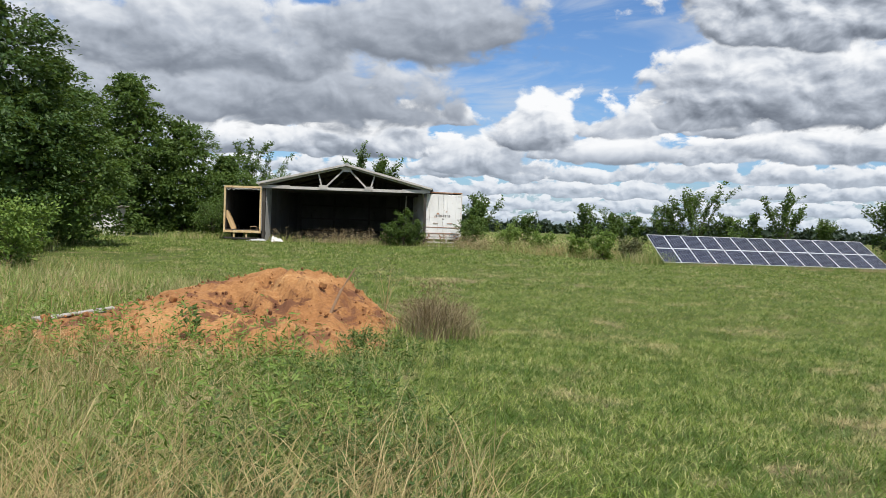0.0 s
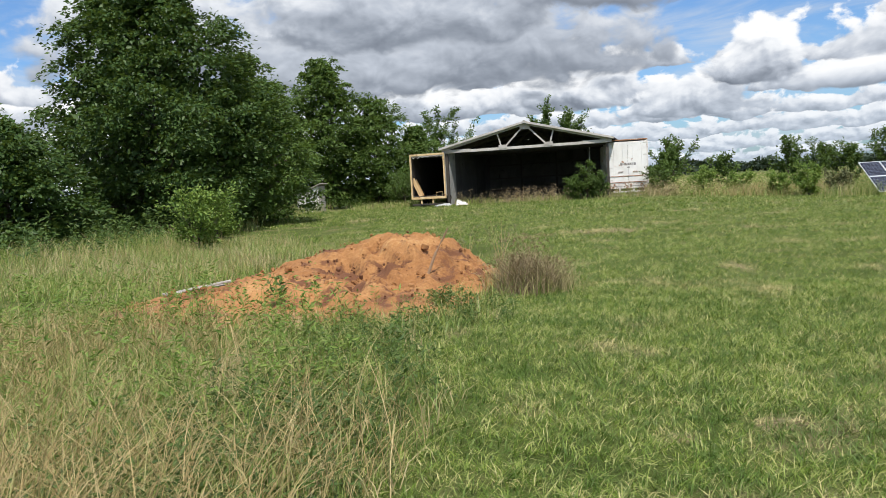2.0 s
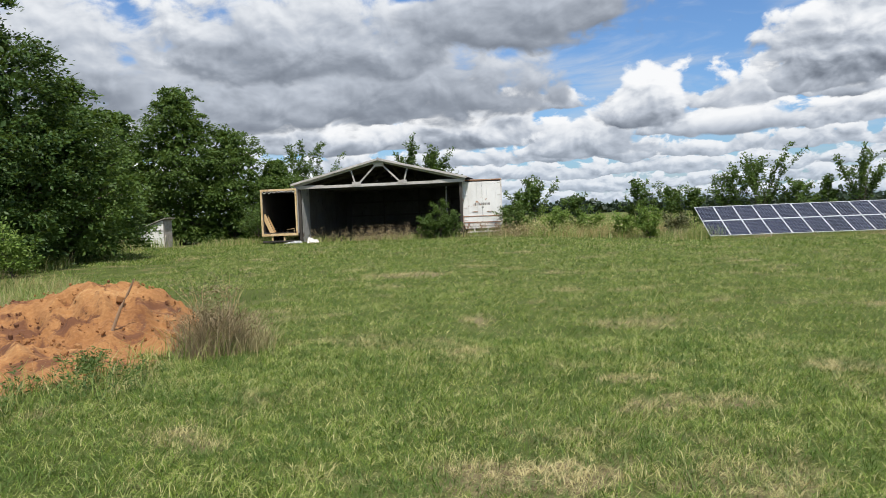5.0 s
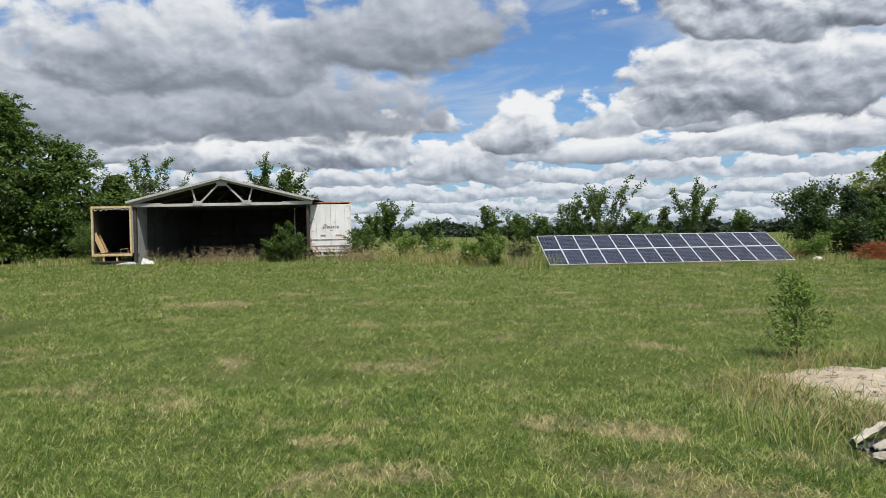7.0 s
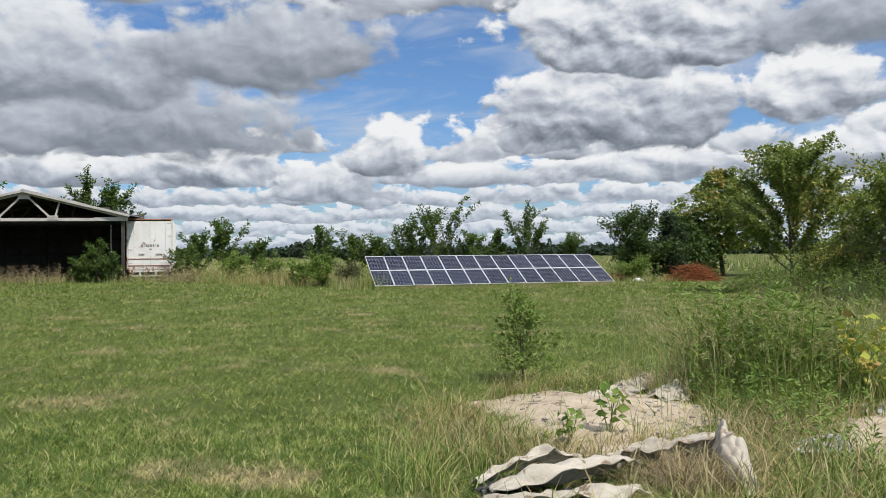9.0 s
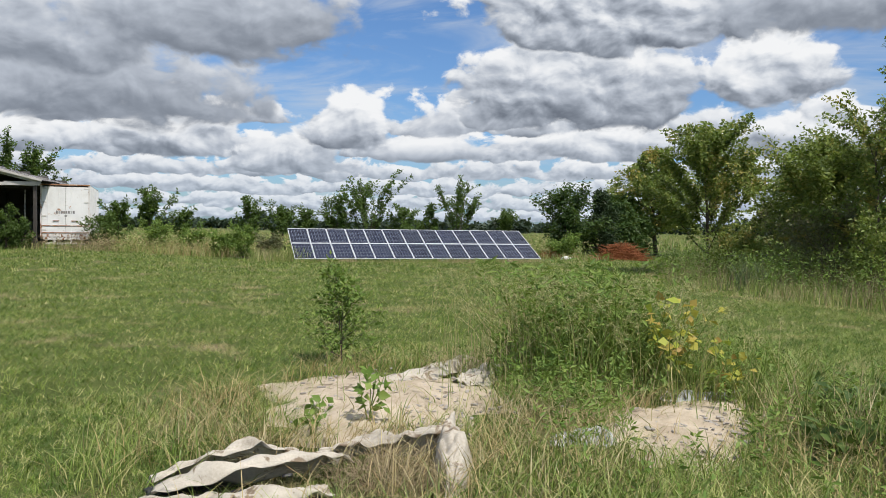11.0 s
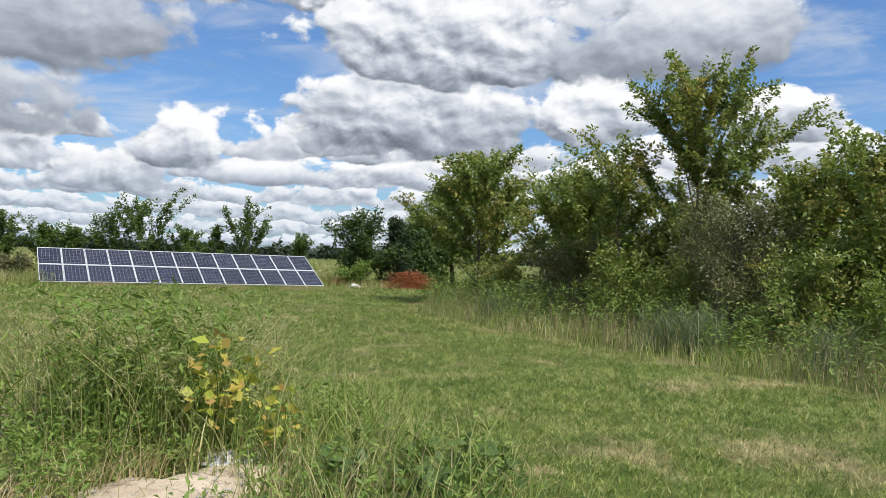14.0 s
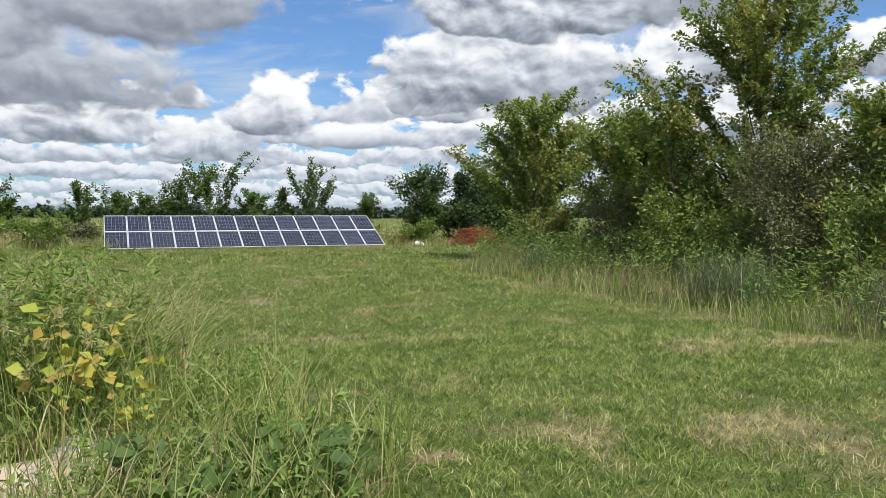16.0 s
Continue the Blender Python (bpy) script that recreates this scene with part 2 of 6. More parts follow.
def solar_material():
    """Dark blue cells with pale busbars and gaps, under glass."""
    m, n, out = new_mat("solar_cells")
    tc = n.add("ShaderNodeTexCoord").outputs["Object"]
    sep = n.add("ShaderNodeSeparateXYZ")
    n.put(sep.inputs[0], tc)
    cell = 0.156

    def gap(v, size, half):
        fr = n.math("ABSOLUTE", n.math("SUBTRACT", n.math("FRACT", n.math("ADD", n.math("DIVIDE", v, size), 0.5)), 0.5))
        return n.math("LESS_THAN", fr, half)
    lines = n.math("MAXIMUM", gap(n.math("ADD", sep.outputs[0], 0.0), cell, 0.045), gap(n.math("ADD", sep.outputs[1], 0.0), cell, 0.045))
    bus = gap(sep.outputs[0], cell / 2, 0.05)
    rnd = n.add("ShaderNodeObjectInfo").outputs["Random"]
    shade = n.math("ADD", n.math("MULTIPLY", n.noise(tc, 9, 3), 0.6), n.math("MULTIPLY", rnd, 0.4))
    col = n.ramp(shade, [(0.2, (0.008, 0.010, 0.024)), (0.8, (0.020, 0.024, 0.050))])
    col = n.mix(n.math("MULTIPLY", bus, 0.06), col, (0.22, 0.23, 0.27))
    col = n.mix(n.math("MULTIPLY", lines, 0.5), col, (0.26, 0.29, 0.33))
    b = n.add("ShaderNodeBsdfPrincipled")
    n.put(b.inputs["Base Color"], col)
    n.put(b.inputs["Roughness"], n.math("ADD", 0.16, n.math("MULTIPLY", n.noise(tc, 4, 5), 0.16)))
    b.inputs["Specular IOR Level"].default_value = 0.22
    n.put(out.inputs[0], b.outputs[0])
    return m


M_GROUND = ground_material()
M_CELLS = solar_material()
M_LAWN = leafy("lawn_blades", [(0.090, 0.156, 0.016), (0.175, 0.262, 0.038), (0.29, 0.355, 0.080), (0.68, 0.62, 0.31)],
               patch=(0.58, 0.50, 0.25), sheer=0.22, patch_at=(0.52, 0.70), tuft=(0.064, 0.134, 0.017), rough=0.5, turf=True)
M_DRY = leafy("dry_grass_blades", [(0.27, 0.19, 0.08), (0.44, 0.33, 0.155), (0.56, 0.44, 0.23), (0.20, 0.23, 0.07)], sheer=0.25, rough=0.7)
M_RANK = leafy("rank_grass_blades", [(0.10, 0.168, 0.030), (0.19, 0.275, 0.055), (0.32, 0.37, 0.105), (0.52, 0.45, 0.22)],
               patch=(0.46, 0.38, 0.21), patch_scale=0.5, sheer=0.22, rough=0.45)
M_WEED = leafy("weed_leaves", [(0.095, 0.17, 0.03), (0.165, 0.265, 0.05), (0.26, 0.34, 0.08)], sheer=0.35)
M_WEED_DARK = leafy("dark_weed_leaves", [(0.05, 0.095, 0.022), (0.08, 0.14, 0.034), (0.12, 0.18, 0.045)], sheer=0.3)
M_YELLOW = leafy("yellowing_leaves", [(0.36, 0.44, 0.06), (0.50, 0.50, 0.08), (0.58, 0.48, 0.10), (0.42, 0.25, 0.08)], sheer=0.4)
M_OAK = leafy("oak_leaves", [(0.030, 0.066, 0.015), (0.050, 0.10, 0.023), (0.080, 0.135, 0.032)], sheer=0.28, rough=0.5)
M_HEDGE = leafy("hedgerow_leaves", [(0.045, 0.09, 0.017), (0.075, 0.135, 0.026), (0.12, 0.185, 0.04)], sheer=0.3)
M_ELM = leafy("elm_leaves", [(0.105, 0.160, 0.032), (0.185, 0.255, 0.055), (0.31, 0.35, 0.10)], patch=(0.42, 0.34, 0.10), patch_scale=0.5,
              sheer=0.38, patch_at=(0.53, 0.68), rough=0.42)
M_OLIVE = leafy("olive_leaves", [(0.12, 0.14, 0.06), (0.17, 0.185, 0.09), (0.17, 0.145, 0.07)], sheer=0.25)
M_CEDAR = leafy("cedar_needles", [(0.018, 0.040, 0.014), (0.032, 0.060, 0.022)], sheer=0.1)
M_FAR = leafy("far_foliage", [(0.020, 0.038, 0.020), (0.030, 0.052, 0.028)], sheer=0.1)
M_RUST_BRUSH = leafy("dead_red_brush", [(0.20, 0.065, 0.025), (0.32, 0.105, 0.04), (0.40, 0.16, 0.07)], sheer=0.15, rough=0.8)
M_BLUEGRASS = leafy("reedy_grass", [(0.10, 0.15, 0.07), (0.15, 0.20, 0.10), (0.24, 0.26, 0.13)], sheer=0.25)
M_DEAD = leafy("dead_brown_stalks", [(0.18, 0.13, 0.075), (0.30, 0.23, 0.135), (0.42, 0.34, 0.21)], sheer=0.15, rough=0.8)
M_BARK = surface("bark", [(0.05, 0.04, 0.03), (0.10, 0.08, 0.06), (0.16, 0.135, 0.105)], 6, 40, 0.95, bump=0.8, stretch=(1, 1, 0.25))
M_SOIL = surface("red_clay", [(0.17, 0.068, 0.022), (0.27, 0.122, 0.042), (0.36, 0.182, 0.068), (0.47, 0.275, 0.118)], 1.0, 22, 0.95, bump=1.0, stain=(0.14, 0.058, 0.026), stain_at=0.51)
M_SAND = surface("pale_sand", [(0.31, 0.245, 0.17), (0.46, 0.38, 0.28), (0.58, 0.495, 0.385)], 2.2, 45, 0.95, bump=0.9, stain=(0.17, 0.13, 0.085), stain_at=0.58)
M_TARP = surface("weathered_canvas", [(0.31, 0.27, 0.215), (0.45, 0.405, 0.335), (0.57, 0.525, 0.445)], 3.5, 55, 0.85, bump=0.3, stain=(0.20, 0.15, 0.10), stain_at=0.55)
M_PLASTIC = surface("grey_plastic_sheet", [(0.22, 0.23, 0.24), (0.40, 0.41, 0.42), (0.62, 0.62, 0.61)], 5, 30, 0.45, bump=0.3)
# black plastic and tyres; also the added shade strips between tarp folds
M_BLACKPL = surface("black_plastic_and_fold_shade", [(0.012, 0.012, 0.013), (0.03, 0.03, 0.032)], 5, 30, 0.4, bump=0.3)
# bare soil of the barn floor, darkened in colour for the shade indoors
M_DIRT = surface("shade_dark_dirt", [(0.035, 0.028, 0.022), (0.06, 0.048, 0.037), (0.085, 0.068, 0.05)], 2, 30, 0.95, bump=0.8)
M_GREYWOOD = surface("weathered_wood", [(0.20, 0.175, 0.15), (0.34, 0.31, 0.275), (0.46, 0.43, 0.39)], 3, 30, 0.9, bump=0.5, stretch=(0.3, 3, 3))
M_WOOD = surface("pine_boards", [(0.36, 0.22, 0.10), (0.50, 0.33, 0.16), (0.62, 0.44, 0.24)], 3, 30, 0.8, bump=0.3, stretch=(2, 2, 0.4), piece=0.3)
# barn posts and inner timber: colour darkened to carry the shade
M_DARKWOOD = surface("shade_dark_timber", [(0.030, 0.026, 0.022), (0.055, 0.048, 0.042), (0.085, 0.075, 0.065)], 3, 30, 0.9, bump=0.4)
# sheet at the barn mouth, its pale colour stands for daylight reaching in
M_LINING = surface("lit_pale_sheet", [(0.22, 0.215, 0.205), (0.34, 0.335, 0.325), (0.44, 0.435, 0.42)], 1.1, 16, 0.8, bump=0.2, stain=(0.10, 0.085, 0.07), stain_at=0.56)
M_RUSTWHITE = surface("rust_streaked_white_paint", [(0.50, 0.46, 0.42), (0.68, 0.65, 0.62), (0.76, 0.74, 0.71)], 2.2, 26, 0.7, bump=0.25, stain=(0.30, 0.13, 0.06), stain_at=0.53, stretch=(1.6, 1.6, 0.6))
M_STAKE = surface("brown_stake_wood", [(0.20, 0.125, 0.07), (0.32, 0.21, 0.13), (0.42, 0.30, 0.20)], 4, 30, 0.9, bump=0.4, stretch=(2, 2, 0.3))
M_TRUSS = surface("grey_painted_timber", [(0.34, 0.32, 0.30), (0.48, 0.455, 0.43), (0.58, 0.555, 0.53)], 2, 25, 0.85, bump=0.3, stain=(0.22, 0.18, 0.15), stain_at=0.64, piece=0.15)
M_ROOF = surface("galvanised_sheet", [(0.30, 0.28, 0.27), (0.44, 0.42, 0.41), (0.55, 0.53, 0.52)], 1.2, 18, 0.5, metal=0.5, bump=0.15, stain=(0.22, 0.11, 0.06), stain_at=0.62)
# barn wall sheets: base colour darkened to carry the shade inside, plus stains
M_PANELWALL = surface("shade_dark_wall_sheet", [(0.045, 0.042, 0.038), (0.075, 0.072, 0.066), (0.11, 0.106, 0.10)], 1.3, 16, 0.85, bump=0.2, stain=(0.03, 0.025, 0.02), stain_at=0.58, piece=0.3)
M_WHITE = surface("chalky_white_paint", [(0.66, 0.65, 0.63), (0.78, 0.775, 0.76), (0.84, 0.835, 0.82)], 1.6, 30, 0.6, bump=0.12, stain=(0.40, 0.22, 0.13), stain_at=0.60)
M_WHITEWORN = surface("worn_white_paint", [(0.46, 0.44, 0.42), (0.62, 0.60, 0.57), (0.72, 0.70, 0.67)], 2.4, 30, 0.75, bump=0.3, stain=(0.24, 0.19, 0.15), stain_at=0.56)
M_RUST = surface("rusted_steel", [(0.17, 0.075, 0.035), (0.28, 0.13, 0.065), (0.42, 0.27, 0.17)], 3, 30, 0.85, bump=0.4, stain=(0.60, 0.55, 0.50), stain_at=0.56)
M_YELLOWFRAME = surface("faded_cream_steel", [(0.50, 0.33, 0.14), (0.64, 0.47, 0.25), (0.74, 0.62, 0.41)], 3, 30, 0.75, bump=0.3, stain=(0.26, 0.12, 0.06), stain_at=0.56)
M_DARKSTEEL = surface("dark_steel", [(0.03, 0.027, 0.024), (0.07, 0.06, 0.05)], 3, 25, 0.7, bump=0.3, stain=(0.14, 0.07, 0.04), stain_at=0.6)
# trailer lining; also the dark under-sheet that stands for shade below the barn roof
M_INNER = surface("dark_lining_and_roof_shade", [(0.025, 0.02, 0.017), (0.05, 0.04, 0.033)], 2, 20, 0.9, bump=0.2)
M_ALU = surface("aluminium_frame", [(0.66, 0.67, 0.69), (0.78, 0.79, 0.80)], 4, 40, 0.4, metal=0.4, bump=0.05)
M_CONCRETE = surface("pale_concrete", [(0.46, 0.45, 0.42), (0.60, 0.58, 0.55)], 3, 35, 0.9, bump=0.4)
M_INK = surface("faded_dark_lettering", [(0.16, 0.15, 0.15), (0.30, 0.29, 0.28)], 8, 40, 0.8, bump=0.05)


# ---- mesh helpers ----
def gz(x, y):
    """Height of the ground."""
    x, y = np.asarray(x, float), np.asarray(y, float)
    s = np.clip((y - 20) / 26, 0, 1)
    s = s * s * (3 - 2 * s)
    w = np.clip((17 - x) / 12, 0, 1)
    w = w * w * (3 - 2 * w)
    near = np.exp(-(np.maximum(0, np.abs(x - 10) - 30) / 30) ** 2)
    small = 0.022 * np.sin(0.9 * x + 0.4 * y) * np.sin(0.7 * y - 0.3 * x) + 0.012 * np.sin(2.3 * x + 1.1) * np.sin(1.9 * y)
    return 0.36 * s * w * near + small * near


def g1(x, y):
    return float(gz(x, y))


class Geo:
    """Collects pieces of ONE mesh."""

    def __init__(self):
        self.v, self.f, self.n = [], [], 0

    def add(self, v, f):
        self.v.append(np.asarray(v, float).reshape(-1, 3))
        self.f.extend([tuple(int(i) + self.n for i in q) for q in f])
        self.n += len(self.v[-1])
        return self

    def box(self, c, s, b=0.006, rot=None):
        """A box with chamfered edges."""
        h = np.array(s, float) / 2
        b = min(b, 0.4 * h.min())
        p, ids = [], {}
        for sx in (-1, 1):
            for sy in (-1, 1):
                for sz in (-1, 1):
                    for ax in range(3):
                        q = np.array([sx, sy, sz]) * (h - b)
                        q[ax] = (sx, sy, sz)[ax] * h[ax]
                        ids[sx, sy, sz, ax] = len(p)
                        p.append(q)
        f = []
        for ax in range(3):
            u, w = [a for a in range(3) if a != ax]
            for s1 in (-1, 1):
                def k(su, sw, face):
                    t = [0, 0, 0]
                    t[ax], t[u], t[w] = s1, su, sw
                    return ids[(*t, face)]
                ring = [(-1, -1), (1, -1), (1, 1), (-1, 1)]
                q = [k(a, c2, ax) for a, c2 in ring]
                flip = (s1 > 0) != (ax == 1)
                f.append(q if flip else q[::-1])
        for ax in range(3):
            u, w = [a for a in range(3) if a != ax]
            for su in (-1, 1):
                for sw in (-1, 1):
                    def k2(s1, face):
                        t = [0, 0, 0]
                        t[ax], t[u], t[w] = s1, su, sw
                        return ids[(*t, face)]
                    q = [k2(-1, u), k2(1, u), k2(1, w), k2(-1, w)]
                    flip = (su * sw > 0) != (ax == 1)
                    f.append(q if flip else q[::-1])
        for sx in (-1, 1):
            for sy in (-1, 1):
                for sz in (-1, 1):
                    q = [ids[sx, sy, sz, a] for a in range(3)]
                    f.append(q if sx * sy * sz > 0 else q[::-1])
        p = np.array(p)
        if rot is not None:
            p = p @ np.array(rot.to_3x3()).T
        return self.add(p + np.array(c, float), f)

    def beam(self, a, b, w, h, bev=0.006):
        """A timber from a to b, w wide and h deep."""
        a, b = Vector(a), Vector(b)
        d = b - a
        rot = d.to_track_quat("X", "Z").to_matrix()
        return self.box((a + b) / 2, (d.length, w, h), bev, rot)

    def tube(self, pts, radii, n=6, cap=True):
        pts = np.asarray(pts, float)
        ang = np.arange(n) * 2 * math.pi / n
        v, f = [], []
        for i, p in enumerate(pts):
            d = pts[min(i + 1, len(pts) - 1)] - pts[max(i - 1, 0)]
            d = d / (np.linalg.norm(d) + 1e-9)
            ref = np.array([0, 0, 1.0]) if abs(d[2]) < 0.9 else np.array([1.0, 0, 0])
            s = np.cross(d, ref)
            s /= np.linalg.norm(s)
            u = np.cross(s, d)
            v.extend(p + radii[i] * (np.cos(a) * s + np.sin(a) * u) for a in ang)
        for i in range(len(pts) - 1):
            for j in range(n):
                f.append((i * n + j, i * n + (j + 1) % n, (i + 1) * n + (j + 1) % n, (i + 1) * n + j))
        if cap:
            f.append(tuple(range(n))[::-1])
            f.append(tuple(range((len(pts) - 1) * n, len(pts) * n)))
        return self.add(v, f)

    def grid(self, P):
        """A sheet from a rows x columns array of points."""
        r, c = P.shape[:2]
        f = [(i * c + j, i * c + j + 1, (i + 1) * c + j + 1, (i + 1) * c + j) for i in range(r - 1) for j in range(c - 1)]
        return self.add(P.reshape(-1, 3), f)

    def mesh(self, name, smooth=False):
        me = bpy.data.meshes.new(name)
        me.from_pydata(np.concatenate(self.v).tolist(), [], self.f)
        if smooth:
            me.polygons.foreach_set("use_smooth", [True] * len(me.polygons))
        me.update()
        return me


def np_mesh(name, v, f):
    """A mesh from big arrays; f is faces x 3 or faces x 4."""
    me = bpy.data.meshes.new(name)
    k = f.shape[1]
    me.vertices.add(len(v))
    me.vertices.foreach_set("co", np.ascontiguousarray(v, np.float32).ravel())
    me.loops.add(f.size)
    me.loops.foreach_set("vertex_index", np.ascontiguousarray(f, np.int32).ravel())
    me.polygons.add(len(f))
    me.polygons.foreach_set("loop_start", np.arange(0, f.size, k, dtype=np.int32))
    me.update(calc_edges=True)
    return me


def part(name, geo, material, parent, label="", smooth=False):
    me = geo.mesh(name, smooth) if isinstance(geo, Geo) else geo
    me.materials.clear()
    me.materials.append(material)
    ob = new(name, me)
    ob.parent = parent
    if label:
        tagged(ob, label)
    return ob


def thing(name, at, label, category, group="", kind="", rz=0):
    """An Empty at the base of a thing that parents its parts."""
    e = new(name)
    e.empty_display_size = 0.2
    e.matrix_basis = pose(*at, 0, 0, rz)
    return tagged(e, label, category, group, kind)


def single(name, geo, material, label, category, group="", kind="", smooth=False, m=None):
    me = geo.mesh(name, smooth) if isinstance(geo, Geo) else geo
    me.materials.append(material)
    ob = new(name, me)
    if m is not None:
        ob.matrix_basis = m
    return tagged(ob, label, category, group, kind)


def blades(rng, pos, length, width, lean, segs=1, wind=0.25):
    """Grass blades: bent strips that end in a point."""
    n = len(pos)
    a = rng.uniform(0, 2 * math.pi, n)
    way = np.stack([np.cos(a), np.sin(a), np.zeros(n)], 1) + np.array([wind, 0.1, 0])
    way /= np.linalg.norm(way, axis=1, keepdims=True)
    sa = rng.uniform(0, math.pi, n)
    side = np.stack([np.cos(sa), np.sin(sa), np.zeros(n)], 1)
    up = np.array([0, 0, 1.0])
    L, W, K = (np.broadcast_to(q, n)[:, None] for q in (length, width, lean))
    rows = []
    for i in range(segs + 1):
        t = i / (segs + 1)
        c = pos + L * (t * up * (1 - 0.35 * K * t) + K * t * t * way)
        w = W * (1 - 0.55 * t) / 2
        rows += [c - side * w, c + side * w]
    rows.append(pos + L * (up * (1 - 0.35 * K) + K * way))
    v = np.stack(rows, 1)
    k = v.shape[1]
    base = (np.arange(n) * k)[:, None]
    tris = []
    for i in range(segs):
        tris += [base + np.array([[2 * i, 2 * i + 1, 2 * i + 3]]), base + np.array([[2 * i, 2 * i + 3, 2 * i + 2]])]
    tris.append(base + np.array([[2 * segs, 2 * segs + 1, 2 * segs + 2]]))
    return v.reshape(-1, 3), np.concatenate(tris)


def leaves(rng, pos, size, aspect=0.5, tilt=0.8, fold=0.18, along=None):
    """Leaves: folded diamonds."""
    n = len(pos)
    nrm = rng.normal(size=(n, 3)) * tilt + np.array([0, -0.25, 0.9])
    nrm /= np.linalg.norm(nrm, axis=1, keepdims=True)
    d = rng.normal(size=(n, 3)) if along is None else along + rng.normal(size=(n, 3)) * 0.5
    d -= nrm * (d * nrm).sum(1, keepdims=True)
    d /= np.linalg.norm(d, axis=1, keepdims=True) + 1e-9
    s = np.cross(nrm, d)
    S = (np.broadcast_to(size, n) * rng.uniform(0.6, 1.3, n))[:, None]
    mid = pos + d * S * 0.45
    v = np.stack([pos, mid + s * S * aspect / 2 + nrm * S * fold, pos + d * S, mid - s * S * aspect / 2 + nrm * S * fold], 1)
    base = (np.arange(n) * 4)[:, None]
    f = np.concatenate([base + np.array([[0, 1, 2]]), base + np.array([[0, 2, 3]])])
    return v.reshape(-1, 3), f


def joined(*vf):
    v, f, k = [], [], 0
    for a, b in vf:
        v.append(a)
        f.append(b + k)
        k += len(a)
    return np.concatenate(v), np.concatenate(f)


def scatter(rng, n, x0, x1, y0, y1, keep=None):
    x, y = rng.uniform(x0, x1, n), rng.uniform(y0, y1, n)
    if keep is not None:
        ok = rng.uniform(size=n) < keep(x, y)
        x, y = x[ok], y[ok]
    return np.stack([x, y, gz(x, y)], 1)


def lumps(x, y, s, seed=0.0):
    """A cheap smooth field in about -1..1."""
    return (np.sin(x * s + 1.3 * np.sin(y * s * 0.8 + seed) + seed) + np.sin(y * s * 1.1 + 1.7 * np.sin(x * s * 0.7 - seed) + 2 * seed)
            + 0.6 * np.sin((x + y) * s * 2.3 + seed * 3)) / 2.6


def grow(rng, h, r, base, n_limb, twigs, up=0.75, trunk_r=None, top=1.0, stems=1, arch=0.25, profile=None, fray=0.55):
    """Trunk and limbs of a tree (a Geo) and the places and ways of its leaves."""
    geo, pts, ways = Geo(), [], []
    trunk_r = trunk_r or 0.018 * h + 0.02
    for s in range(stems):
        a0 = rng.uniform(0, 2 * math.pi)
        out = (0.0 if stems == 1 else 0.33 * r)
        ts = np.linspace(0, 1, 7)
        tx = np.stack([out * ts * math.cos(a0) + np.cumsum(rng.normal(0, 0.012 * h, 7)) * (ts > 0), out * ts * math.sin(a0) + np.cumsum(rng.normal(0, 0.012 * h, 7)) * (ts > 0),
                       ts * h * top * (1 if s == 0 else rng.uniform(0.75, 0.95)) - 0.12 * (ts == 0)], 1)
        geo.tube(tx, trunk_r / math.sqrt(stems) * (1 - 0.88 * ts), 7)
        nl = max(3, n_limb // stems)
        for i in range(nl):
            t = base + (0.97 - base) * (i + rng.uniform(0, 0.9)) / nl
            p = np.array([np.interp(t, ts, tx[:, k]) for k in range(3)])
            az = i * 2.39996 + rng.uniform(-0.5, 0.5) + s
            u = (t - base) / (1 - base)
            env = profile(u) if profile else (0.35 + 1.25 * u) * (1 - u) ** 0.55 * 1.25 + 0.12
            ln = r * env * rng.uniform(0.65, 1.2)
            d = np.array([math.cos(az), math.sin(az), up * rng.uniform(0.5, 1.3) * (0.5 + u)])
            d /= np.linalg.norm(d)
            q = np.linspace(0, 1, 5)[:, None]
            lp = p + ln * (q * d + arch * q * q * np.array([0, 0, 1.0])) + np.cumsum(rng.normal(0, 0.03 * ln, (5, 3)), 0) * (q > 0)
            rr = trunk_r * 0.42 * (1 - 0.75 * t)
            geo.tube(lp, rr * (1 - 0.8 * q[:, 0]), 4, False)
            for k in range(twigs):
                f = rng.uniform(0.25, 1.0)
                b = np.array([np.interp(f, q[:, 0], lp[:, c]) for c in range(3)])
                td = d * 0.7 + rng.normal(0, fray, 3) + np.array([0, 0, 0.25])
                td /= np.linalg.norm(td)
                tl = ln * rng.uniform(0.25, 0.5) + 0.08 * r
                tp = b + tl * np.linspace(0, 1, 3)[:, None] * td
                geo.tube(tp, [rr * 0.35, rr * 0.22, rr * 0.08], 3, False)
                m = 8
                w = rng.uniform(0.1, 1.05, m)[:, None]
                pts.append(b + tl * w * td)
                ways.append(np.repeat(td[None], m, 0))
    return geo, np.concatenate(pts), np.concatenate(ways)


def tree(name, x, y, h, r, base, n_leaf, leaf, mat, label, seed, category="tree", n_limb=26, twigs=9, jitter=0.09, group="", **kw):
    rng = np.random.default_rng(seed)
    e = thing(name, (x, y, g1(x, y)), label, category, group)
    geo, p, w = grow(rng, h * 0.84, r * 0.9, base, n_limb, twigs, **kw)
    part("trunk", geo, M_BARK, e)
    i = rng.integers(0, len(p), n_leaf)
    q = p[i] + rng.normal(0, jitter * r, (n_leaf, 3)) * np.array([1, 1, 0.8])
    q[:, 2] = np.maximum(q[:, 2], 0.15)
    v, f = leaves(rng, q, leaf, along=w[i])
    part("crown", np_mesh("crown", v, f), mat, e)
    return e


